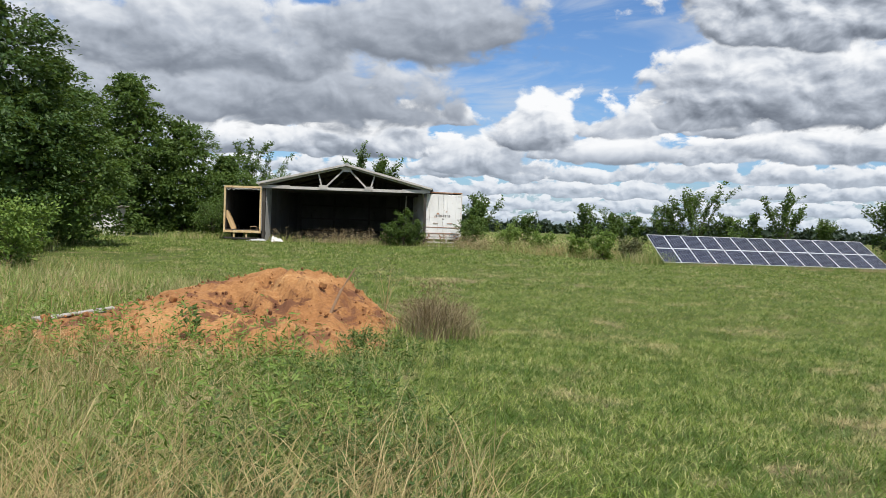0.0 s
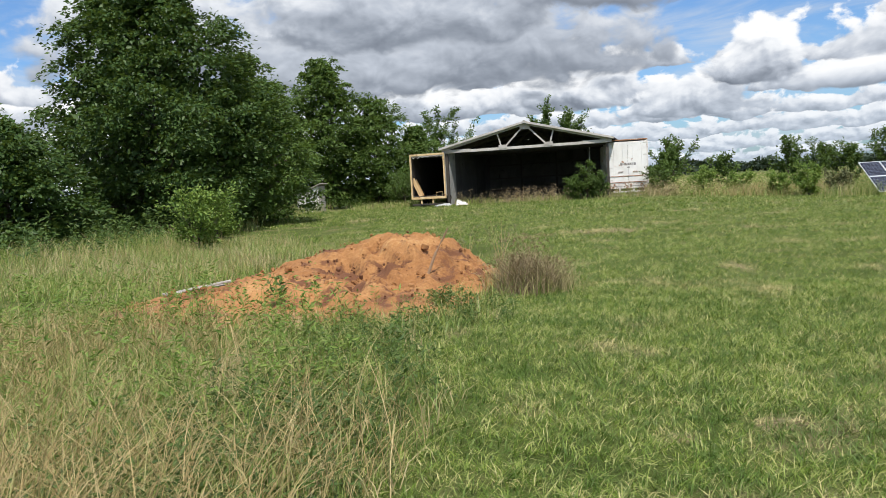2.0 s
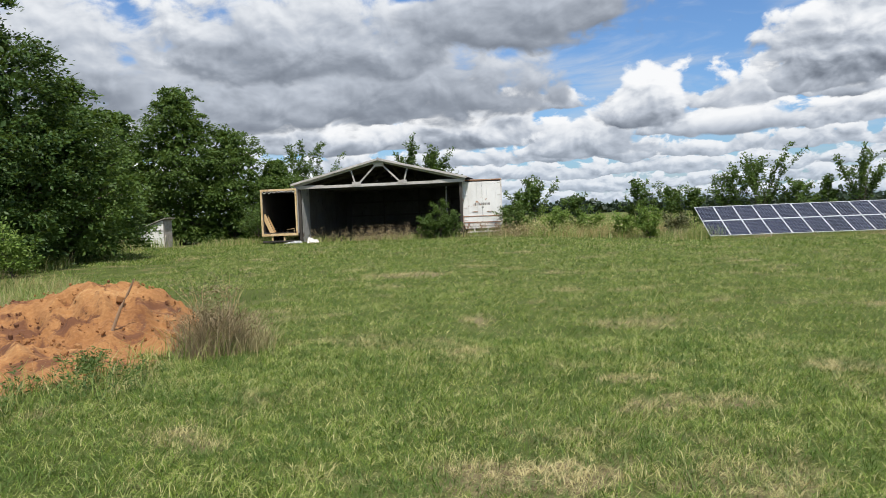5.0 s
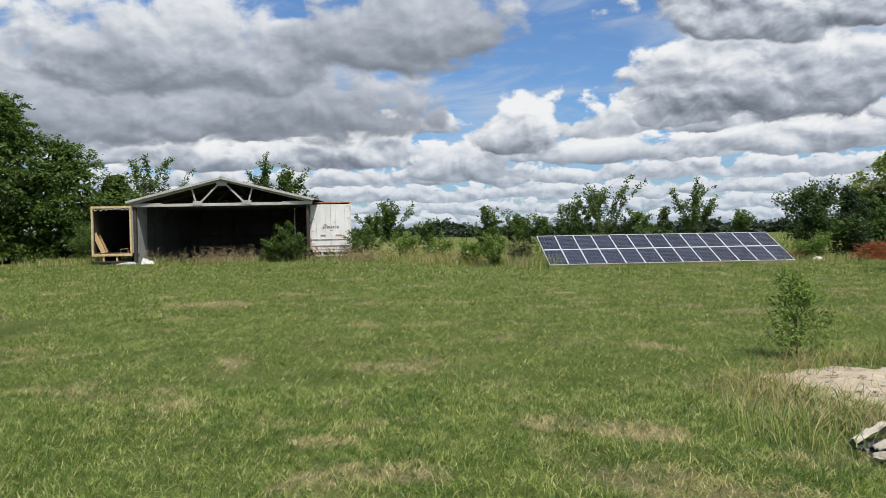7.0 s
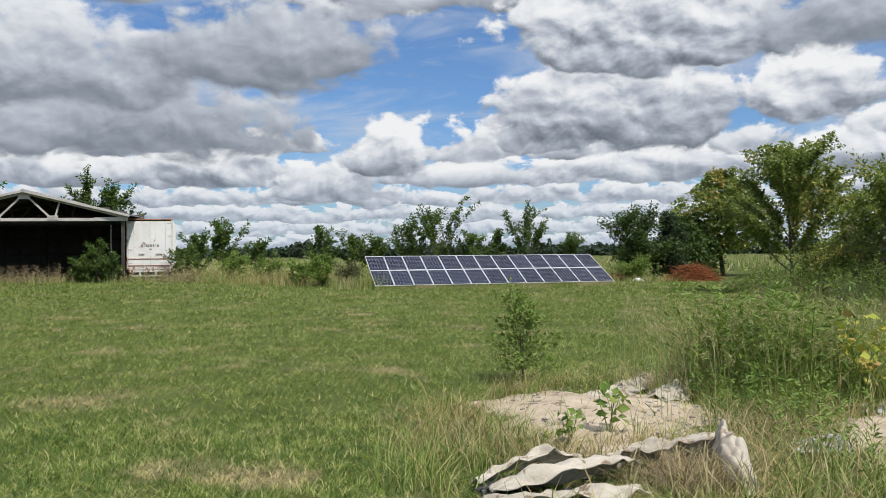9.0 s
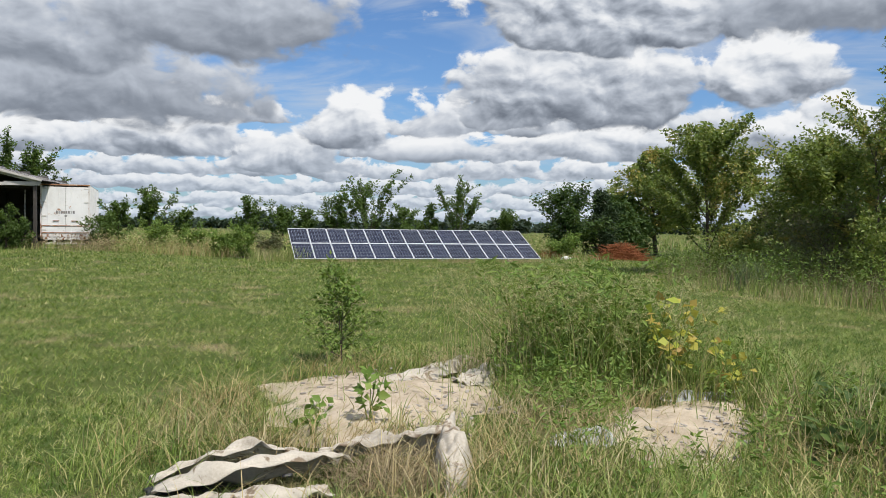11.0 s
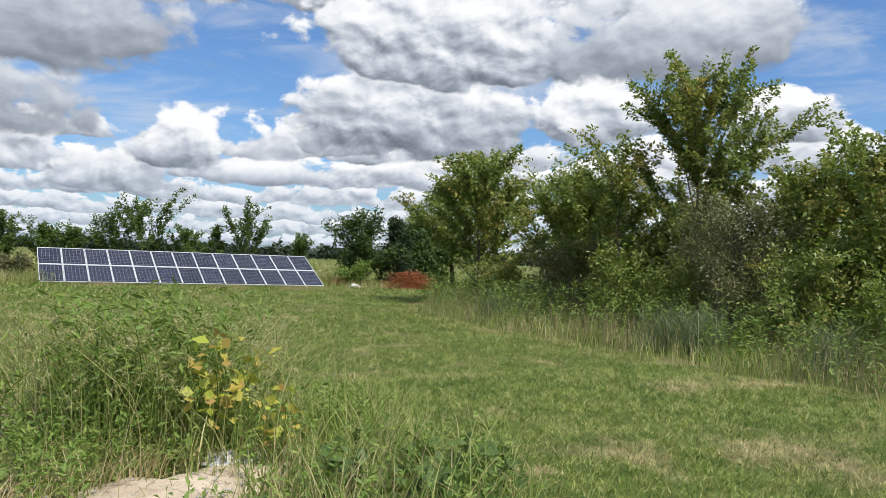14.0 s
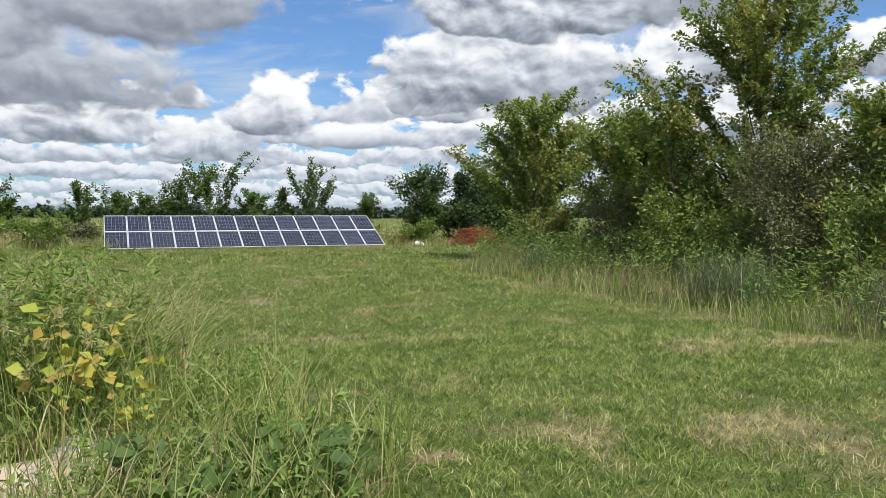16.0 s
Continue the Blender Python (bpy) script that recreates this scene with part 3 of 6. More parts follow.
# ---- ground ----
def spaced(lo, hi, stp, far):
    a = list(np.arange(lo, hi + stp / 2, stp))
    d, g = [], stp
    while not d or d[-1] < far:
        g *= 1.35
        d.append((d[-1] if d else 0) + g)
    return np.array([lo - k for k in d[::-1]] + a + [hi + k for k in d])


def make_ground():
    xs, ys = spaced(-26, 50, 0.7, 2500), spaced(-8, 62, 0.7, 2500)
    X, Y = np.meshgrid(xs, ys)
    single("ground", Geo().grid(np.stack([X, Y, gz(X, Y)], 2)), M_GROUND, "green mown meadow ground with dry patches", "ground", kind="structure", smooth=True)


make_ground()


# ---- barn between the two trailers ----
def make_barn():
    y0, y1, xl, xr = 46.0, 58.0, -5.12, 4.95
    gl = g1(0, 46)
    eave, peak = 4.06, 5.30
    b = thing("pole_barn", (0, 52, gl), "open-fronted old pole barn with a grey timber truss", "barn")

    def P(name, geo, mat, label=""):
        ob = part(name, geo, mat, b, label)
        ob.matrix_basis = Matrix.Translation((0, -52, -gl))
        return ob

    def truss(y, t):
        d = y0 + y
        # trusses behind the front one take a darker timber, shade in the colour
        chord = lambda a, c, w, nm="truss_member": P(nm, Geo().beam(a, c, t, w), M_TRUSS if y == 0 else M_DARKWOOD)
        chord((xl - 0.3, d, eave - 0.20), (0, d, peak - 0.10), 0.17, "rafter")
        chord((xr + 0.3, d, eave - 0.20), (0, d, peak - 0.10), 0.17, "rafter")
        chord((xl, d + 0.003, eave - 0.30), (xr, d + 0.003, eave - 0.30), 0.17, "tie_beam")
        for s in (-1, 1):
            chord((s * 1.35, d + 0.006, eave - 0.26), (s * 0.15, d + 0.006, peak - 0.3), 0.10, "web_strut")
            chord((s * 1.5, d + 0.008, eave - 0.26), (s * 1.75, d + 0.008, peak - 0.62), 0.09, "web_strut")
    truss(0.0, 0.05)
    for k in (3.0, 6.0, 9.0):
        truss(k, 0.05)
    # plywood gusset plates on the front truss
    for s, e in ((-1, xl), (1, xr)):
        g = Geo()
        g.beam((s * 3.5, y0 - 0.035, eave - 0.27), (e + s * 0.28, y0 - 0.035, eave - 0.27), 0.02, 0.2)
        P("gusset_plate", g, M_TRUSS)
        P("gusset_plate", Geo().box((s * 1.42, y0 - 0.037, eave - 0.20), (0.55, 0.02, 0.24)), M_TRUSS)
    P("gusset_plate", Geo().box((0, y0 - 0.037, peak - 0.28), (0.62, 0.02, 0.34)), M_TRUSS)
    # posts
    for x in (xl, xr):
        for y in (y0 + 0.1, 50, 54, y1 - 0.1) if x < 0 else (y0 + 0.1, y1 - 0.1):
            P("post", Geo().box((x, y, (gl - 0.3 + eave - 0.3) / 2), (0.16, 0.16, eave - gl)), M_DARKWOOD)
    P("hanging_pole", Geo().tube([(3.6, 49.5, 1.6), (3.55, 49.5, 2.6), (3.58, 49.5, 3.6)], [0.04, 0.045, 0.04], 6), M_WHITEWORN, "pale worn pole inside the barn")
    # ribbed roof sheets, each 0.9 m wide, lapped
    for s in (-1, 1):
        edge = (xl if s < 0 else xr) + s * 0.42
        run = abs(edge)
        rise = peak - (eave - 0.08)
        for k in range(14):
            ya = y0 - 0.25 + k * 0.9
            cols = np.linspace(0, 0.93, 25)
            rib = np.maximum(0, np.cos(cols / 0.93 * 2 * math.pi * 4)) ** 3 * 0.022
            rows = np.linspace(0, 1, 7)
            T, C = np.meshgrid(rows, cols, indexing="ij")
            R = np.broadcast_to(rib, T.shape)
            pts = np.stack([s * run * T, ya + C, peak - rise * T + R + 0.006 * (k % 2) + 0.012 * np.sin(T * 5 + k)], 2)
            low = pts.copy()
            low[..., 2] -= 0.012
            P("roof_sheet", Geo().grid(pts), M_ROOF)
            # added under-sheet, its dark colour replaces the shade beneath the roof
            P("roof_shade_sheet", Geo().grid(low[:, ::-1]), M_INNER)
        for k in range(5):
            f = 0.1 + 0.2 * k
            P("purlin", Geo().beam((s * run * f, y0 - 0.1, peak - rise * f - 0.05), (s * run * f, y1, peak - rise * f - 0.05), 0.04, 0.09), M_DARKWOOD)
        P("fascia", Geo().beam((s * 0.02, y0 - 0.26, peak - 0.03), (edge, y0 - 0.26, peak - rise - 0.03), 0.03, 0.13), M_TRUSS, "grey edge board along the roof")
    P("ridge_cap", Geo().tube([(0, y0 - 0.28, peak + 0.0), (0, y1 + 0.3, peak + 0.0)], [0.09, 0.09], 8), M_ROOF)
    # back wall: sheets on girts
    for k in range(9):
        xa = xl + (xr - xl) * k / 9
        w = (xr - xl) / 9
        xm = xa + w / 2
        hgt = peak - 0.03 - max(0.0, abs(xm) - w * 0.4) * (peak - eave + 0.08) / 5.5
        # sheet colour holds the barn's inner shade
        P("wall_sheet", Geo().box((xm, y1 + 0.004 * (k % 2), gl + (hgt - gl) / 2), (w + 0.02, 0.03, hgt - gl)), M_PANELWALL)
    F = np.stack(np.meshgrid(np.linspace(xl + 0.1, xr - 0.1, 24), np.linspace(y0 + 0.9, y1 - 0.02, 28)), 2)
    F = np.concatenate([F, (gz(F[..., 0], F[..., 1]) + 0.03 + 0.02 * lumps(F[..., 0], F[..., 1], 2.2, 1))[..., None]], 2)
    # soil floor; part of its darkness is the barn's shade put into the colour
    P("dirt_floor", Geo().grid(F), M_DIRT, "bare dirt floor, coloured dark for the shade inside the barn")
    for z in (gl + 0.7, gl + 1.6, gl + 2.6):
        P("girt", Geo().box((0, y1 - 0.07, z), (xr - xl - 0.2, 0.06, 0.12)), M_DARKWOOD)
    for x in (-2.4, 0.3, 2.6):
        P("wall_post", Geo().box((x, y1 - 0.18, gl + 1.8), (0.14, 0.12, 3.6)), M_DARKWOOD)
    # left lining boards: light falloff put in the colour, first sheet pale, rest dark
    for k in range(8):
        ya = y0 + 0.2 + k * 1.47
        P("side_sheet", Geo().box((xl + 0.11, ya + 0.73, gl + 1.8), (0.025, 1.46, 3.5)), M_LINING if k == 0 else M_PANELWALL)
    return b


make_barn()


def make_trailer(x0, x1, y0, length, sill, top, open_back, rz=0):
    """A box trailer seen from behind; open_back: its doors are gone."""
    gl = g1((x0 + x1) / 2, y0)
    xm = (x0 + x1) / 2
    label = ("abandoned open box trailer with a faded cream frame beside the barn" if open_back
             else "abandoned white box trailer with closed rusty rear doors")
    t = thing("box_trailer", (xm, y0, gl), label, "trailer", rz=rz)
    skin = M_WHITEWORN if open_back else M_WHITE

    def P(name, geo, mat, label="", up=None):
        ob = part(name, geo, mat, up or t, label)
        ob.matrix_basis = Matrix.Translation((-xm, -y0, -gl)) if up is None else Matrix.Identity(4)
        return ob
    w, hgt = x1 - x0, top - sill
    for x, s in ((x0, 1), (x1, -1)):
        P("side_wall", Geo().box((x + s * 0.03, y0 + length / 2 + 0.05, sill + hgt / 2), (0.05, length - 0.1, hgt - 0.06)), skin)
        for k in range(10):
            P("side_rib", Geo().box((x - s * 0.006, y0 + 0.7 + k * (length - 1) / 9.5, sill + hgt / 2), (0.03, 0.06, hgt - 0.15)), skin)
    P("roof", Geo().box((xm, y0 + length / 2 + 0.06, top - 0.02), (w - 0.02, length - 0.12, 0.04)), M_ROOF)
    P("floor", Geo().box((xm, y0 + length / 2 + 0.06, sill + 0.03), (w - 0.12, length - 0.14, 0.08)), M_INNER)
    P("front_wall", Geo().box((xm, y0 + length - 0.05, sill + hgt / 2), (w - 0.14, 0.05, hgt - 0.1)), M_INNER)
    fm = M_YELLOWFRAME if open_back else M_RUSTWHITE
    post_w = 0.10 if open_back else 0.09
    for x, s in ((x0, 1), (x1, -1)):
        P("corner_post", Geo().box((x + s * post_w / 2 - s * 0.02, y0, sill + hgt / 2), (post_w, 0.11, hgt)), fm)
    P("header", Geo().box((xm, y0 - 0.004, top - 0.05), (w + 0.02, 0.12, 0.12 if open_back else 0.07)), fm if open_back else M_RUST)
    P("sill", Geo().box((xm, y0 - 0.006, sill - 0.05), (w + 0.03, 0.14, 0.15)), fm)
    # underride guard
    bz = gl + (0.15 if open_back else 0.28)
    P("bumper", Geo().box((xm, y0 + 0.02, bz), (w * (0.98 if open_back else 0.8), 0.1, 0.10)), M_DARKSTEEL if open_back else M_WHITEWORN)
    for f in (0.28, 0.62):
        P("bumper_strut", Geo().box((x0 + w * f, y0 + 0.03, (bz + sill) / 2), (0.10, 0.09, sill - bz - 0.05)), fm)
    for k in range(4):
        P("cross_member", Geo().box((xm, y0 + 0.7 + k * 1.1, sill - 0.1), (w - 0.1, 0.07, 0.12)), M_DARKSTEEL)
    # wheels on the rear axles
    for ya in (y0 + 1.6, y0 + 2.8):
        for s in (-1, 1):
            g, r = Geo(), 0.48
            a = np.linspace(0, 2 * math.pi, 21)[:-1]
            prof = [(0.28, -0.12), (0.42, -0.14), (0.48, -0.10), (0.48, 0.10), (0.42, 0.14), (0.28, 0.12)]
            V = np.array([[xm + s * (w / 2 - 0.25) + o, ya + q * math.cos(k), gl + r + q * math.sin(k)] for k in a for q, o in prof])
            F = [(i * 6 + j, i * 6 + (j + 1) % 6, ((i + 1) % 20) * 6 + (j + 1) % 6, ((i + 1) % 20) * 6 + j) for i in range(20) for j in range(6)]
            wheel = P("wheel", Geo().add(V, F), M_BLACKPL)
            part("rim", Geo().tube([(xm + s * (w / 2 - 0.33), ya, gl + r), (xm + s * (w / 2 - 0.17), ya, gl + r)], [0.29, 0.29], 16), M_RUST, wheel)
    if open_back:
        for s, x in ((1, x0), (-1, x1)):
            for k in range(6):
                P("lining_panel", Geo().box((x + s * 0.075, y0 + 0.9 + k * 1.6, sill + hgt / 2), (0.02, 1.58, hgt - 0.2)), M_INNER)
        g = Geo()
        rng = np.random.default_rng(5)
        for k in range(7):
            xa = x0 + 0.15 + k * 0.31
            g.tube([(xa, y0 - 0.065, top - 0.12), (xa + 0.1, y0 - 0.07, top - 0.18 - rng.uniform(0, 0.1)), (xa + 0.3, y0 - 0.066, top - 0.13)], [0.012, 0.03, 0.012], 5)
        P("torn_header_strip", g, M_WHITEWORN, "torn pale strip hanging from the header")
        g = Geo()
        g.tube([(x1 - 0.62, y0 - 0.05, sill + 0.04), (x1 - 0.62, y0 - 0.06, sill + 0.27), (x1 - 0.2, y0 - 0.06, sill + 0.3), (x1 - 0.2, y0 - 0.05, sill + 0.04)], [0.018] * 4, 6)
        P("step_hoop", g, M_YELLOWFRAME, "bent pale steel hoop")
    else:
        for s in (-1, 1):
            cx = xm + s * (w / 4 - 0.033)
            dw = w / 2 - 0.075
            door = P("door", Geo().box((cx, y0 - 0.025, sill + 0.04 + (hgt - 0.2) / 2), (dw, 0.05, hgt - 0.2), 0.012), M_WHITE, "chalky white door with rust runs")
            for f in (0.30, 0.78):
                x = cx + (f - 0.54) * dw
                part("lock_rod", Geo().tube([(x, y0 - 0.07, sill + 0.05), (x, y0 - 0.07, top - 0.16)], [0.010, 0.010], 6), M_WHITE, door)
            for k in range(4):
                z = sill + 0.25 + k * (hgt - 0.5) / 3
                part("hinge", Geo().box((xm + s * (w / 2 - 0.16), y0 - 0.058, z), (0.22, 0.016, 0.07)), M_WHITEWORN, door)
            part("latch_handle", Geo().box((cx - s * 0.12, y0 - 0.085, sill + 0.75), (0.32, 0.02, 0.04)), M_RUST, door)
        # faded lettering: plain bars
        for k, (wd, sp) in enumerate(zip((0.09, 0.07, 0.10, 0.07, 0.09, 0.08, 0.07, 0.10), np.linspace(-0.42, 0.42, 8))):
            P("lettering_bar", Geo().box((xm + sp, y0 - 0.0545, sill + 1.22), (wd, 0.005, 0.15), 0.001), M_INK)
        P("lettering_bar", Geo().box((xm + 0.03, y0 - 0.0545, sill + 1.02), (0.14, 0.005, 0.07), 0.001), M_INK)
        for z in (sill + 0.48, sill + 0.10):
            P("rust_rail", Geo().box((xm, y0 - 0.064, z), (w - 0.1, 0.026, 0.05)), M_RUST)
        P("tail_panel", Geo().box((xm, y0 - 0.01, sill - 0.19), (w - 0.2, 0.08, 0.18)), M_RUSTWHITE, "rust-streaked white tail panel")
        for s in (-1, 1):
            P("tail_lamp", Geo().tube([(xm + s * 0.95, y0 - 0.05, sill - 0.19), (xm + s * 0.95, y0 - 0.08, sill - 0.19)], [0.06, 0.055], 12), M_RUST)
        P("step_rail", Geo().box((xm - 0.05, y0 - 0.15, gl + 0.06), (w * 0.8, 0.09, 0.05)), M_WHITEWORN, "pale rail lying low under the bumper")
    return t


make_trailer(-7.50, -5.22, 45.75, 11.5, 0.98, 3.74, True)
make_trailer(4.84, 7.27, 47.72, 8.5, 1.12, 3.88, False, 7.5)


def leaning_pallet():
    """Timber ladder-like pallet that leans inside the open trailer."""
    m = pose(-6.95, 46.0, 1.06, 0, -24, 0)
    e = thing("timber_pallet", (0, 0, 0), "pale timber pallet leaning inside the open trailer", "pallet")
    e.matrix_basis = m
    for y in (-0.28, 0.28):
        part("stringer", Geo().box((0.0, y + 0.3, 0.62), (0.10, 0.05, 1.2)), M_WOOD, e)
    for k in range(8):
        part("slat", Geo().box((-0.062, 0.3, 0.08 + k * 0.155), (0.02, 0.66, 0.10)), M_WOOD, e)
    part("edge_board", Geo().box((0.0, -0.02, 0.62), (0.26, 0.03, 1.24)), M_WOOD, e)


leaning_pallet()


def make_hut():
    x, y, g = -14.95, 46.5, g1(-14.95, 46.5)
    h = thing("small_shed", (x, y, g), "small weathered white board shed with a mono-pitch roof", "shed", rz=8)
    hf, hb, w, d = 1.75, 1.2, 1.5, 1.5

    for k in range(9):     # front boards, rising to the high side
        xa = -w / 2 + (k + 0.5) * w / 9
        hh = hb + (hf - hb) * (k + 0.5) / 9
        part("board", Geo().box((xa, -d / 2, hh / 2), (w / 9 - 0.008, 0.025, hh)), M_WHITE, h)
        part("board", Geo().box((xa, d / 2, hh / 2), (w / 9 - 0.008, 0.025, hh)), M_GREYWOOD, h)
    for k in range(9):
        ya = -d / 2 + (k + 0.5) * d / 9
        part("board", Geo().box((w / 2 + 0.014, ya, hf / 2), (0.025, d / 9 - 0.008, hf)), M_GREYWOOD, h)
        part("board", Geo().box((-w / 2 - 0.014, ya, hb / 2), (0.025, d / 9 - 0.008, hb)), M_WHITEWORN, h)
    part("roof", Geo().beam((-w / 2 - 0.2, 0, hb + 0.0), (w / 2 + 0.2, 0, hf + 0.14), d + 0.35, 0.05), M_GREYWOOD, h)
    part("batten", Geo().box((0, -d / 2 - 0.03, 1.12), (w, 0.03, 0.07)), M_WHITEWORN, h)
    part("prop", Geo().beam((w / 2 + 0.12, -d / 2 - 0.35, 0.02), (w / 2 + 0.05, -d / 2 + 0.3, 0.85), 0.05, 0.09), M_GREYWOOD, h, "leaning grey prop board")


make_hut()


# ---- solar array ----
def make_solar():
    a, tilt, cols, pw, pl = 4.96, 25.6, 13, 0.986, 1.665
    e = thing("solar_array", (17.775, 42.054, 0), "ground-mounted solar array of two panel rows", "solar array", rz=a)
    t = radians(tilt)
    down = Vector((0, -math.cos(t), -math.sin(t)))
    top = Vector((0, 0, 1.608))
    glass, rim = Geo(), Geo()
    glass.box((0, 0, 0), (pw - 0.05, pl - 0.06, 0.012), 0.002)
    for s in (-1, 1):
        rim.box((s * (pw / 2 - 0.022), 0, 0.004), (0.03, pl - 0.012, 0.034), 0.003)
        rim.box((0, s * (pl / 2 - 0.026), 0.004), (pw - 0.09, 0.036, 0.034), 0.003)
    gm, rm = glass.mesh("cells"), rim.mesh("rim")
    for r in range(2):
        for c in range(cols):
            p = top + down * (pl * (r + 0.5)) + Vector(((c + 0.5) * pw, 0, 0))
            face = part("panel", gm, M_CELLS, e, "dark blue glass panel with a pale cell grid" if r + c == 0 else "")
            face.matrix_basis = Matrix.Translation(p) @ pose(0, 0, 0, tilt, 0, 0)
            part("panel_rim", rm, M_ALU, face)
    for q in (0.45, 1.25, 2.1, 2.9):
        p = top + down * q - Vector((0, -math.sin(t), math.cos(t))) * 0.055
        part("rail", Geo().box((cols * pw / 2, p.y, p.z), (cols * pw, 0.045, 0.05)), M_ALU, e)
    for k in range(6):
        x = 0.8 + k * (cols * pw - 1.6) / 5
        for q in (0.5, 2.85):
            p = top + down * q
            part("post", Geo().tube([(x, p.y, -0.2), (x, p.y, p.z - 0.07)], [0.035, 0.035], 8), M_ALU, e)
        a0, b0 = top + down * 0.3, top + down * 3.1
        part("tilt_beam", Geo().beam((x, a0.y, a0.z - 0.11), (x, b0.y, b0.z - 0.11), 0.05, 0.05), M_ALU, e)


make_solar()


# ---- clay mound ----
def mound_h(x, y):
    x = x + 0.22
    def g(cx, cy, sx, sy, p=2.0):
        return np.exp(-(np.abs((x - cx) / sx) ** p + np.abs((y - cy) / sy) ** p))
    h = 0.80 * g(3.3, 10.3, 1.75, 1.2, 2.6) + 0.58 * g(4.55, 9.9, 1.05, 1.0, 2.6) + 0.30 * g(4.0, 8.3, 1.9, 1.5, 2.8) + 0.27 * g(2.0, 8.4, 1.7, 1.6, 2.2) + 0.12 * g(1.6, 7.2, 1.6, 0.9, 2.4) + 0.16 * g(3.4, 7.0, 2.1, 1.0, 3.0)
    h = h - 0.40 * g(3.95, 9.3, 1.0, 0.5) - 0.16 * g(5.2, 8.7, 0.5, 0.4) - 0.07
    dug = 0.35 + 0.65 * np.clip((x - 2.6) / 1.2, 0, 1)
    rough = dug * (0.10 * lumps(x, y, 4.3, 1.0) + 0.075 * lumps(x, y, 8.7, 2.0) + 0.03 * lumps(x, y, 19, 3.0))
    return np.where(h > 0, h * 0.80, h) + rough * np.clip(h * 3, 0, 1)


def make_mound():
    xs, ys = np.linspace(-0.8, 6.9, 150), np.linspace(5.2, 12.8, 145)
    X, Y = np.meshgrid(xs, ys)
    H = mound_h(X, Y)
    n = np.array([[noise.fractal(Vector((x * 2.2, y * 2.2, 0)), 1.0, 2.0, 5) for x in xs] for y in ys])
    big = np.array([[noise.turbulence(Vector((x * 1.5, y * 2.0, 3)), 4, True, noise_basis="PERLIN_ORIGINAL", amplitude_scale=0.6, frequency_scale=2.1) for x in xs] for y in ys])
    dug = 0.25 + 0.75 * np.clip((X - 2.3) / 0.9, 0, 1) * np.clip((Y - 7.6) / 0.8, 0, 1)
    H = H + (0.08 * n - 0.24 * dug * np.maximum(0, big - np.median(big))) * np.clip(H * 3, 0, 1)
    Z = gz(X, Y) + np.where(H > 0, H, H * 1.5) - 0.02
    single("clay_mound", Geo().grid(np.stack([X, Y, Z], 2)), M_SOIL, "heap of loose orange-red clay soil in the grass", "soil mound")
    rng = np.random.default_rng(11)
    g = Geo()
    for _ in range(900):
        x, y = rng.uniform(0.2, 6.2), rng.uniform(6.0, 11.5)
        h = float(mound_h(np.array(x), np.array(y)))
        if h < 0.04:
            continue
        s = rng.uniform(0.012, 0.04) * (2.6 if rng.uniform() < 0.10 else 1)
        r = Euler(rng.uniform(0, 3, 3)).to_matrix()
        g.box((x, y, g1(x, y) + h + s * 0.2), (s, s * rng.uniform(0.6, 1.2), s * rng.uniform(0.5, 0.9)), s * 0.3, r)
    single("clay_clods", g, M_SOIL, "loose clay clods lying on the mound", "clods", kind="stuff")


make_mound()


def on_mound(x, y):
    return g1(x, y) + max(0.0, float(mound_h(np.array(x), np.array(y))))


single("wooden_stake", Geo().tube([(4.55, 8.95, 0.05), (4.78, 9.0, 0.62), (4.88, 9.02, 0.80), (5.0, 9.0, 1.0)], [0.024, 0.022, 0.017, 0.010], 7), M_STAKE,
       "thin brown wooden stake stuck in the clay mound", "stake")


def make_board(x0, y0, x1, y1, w, label):
    g = Geo()
    a, b = Vector((x0, y0, on_mound(x0, y0) + 0.02)), Vector((x1, y1, on_mound(x1, y1) + 0.03))
    g.beam(a, b, w, 0.03, 0.008)
    single("weathered_board", g, M_GREYWOOD, label, "board", "boards by the mound")


make_board(0.80, 7.62, 1.42, 8.32, 0.26, "split grey weathered board lying beside the clay mound")
make_board(1.05, 7.72, 1.62, 8.22, 0.12, "narrow grey weathered board resting on clay")


# ---- trees ----
def hedge_profile(u):
    return (0.55 + 0.6 * u) * (1 - u) ** 0.42 + 0.15


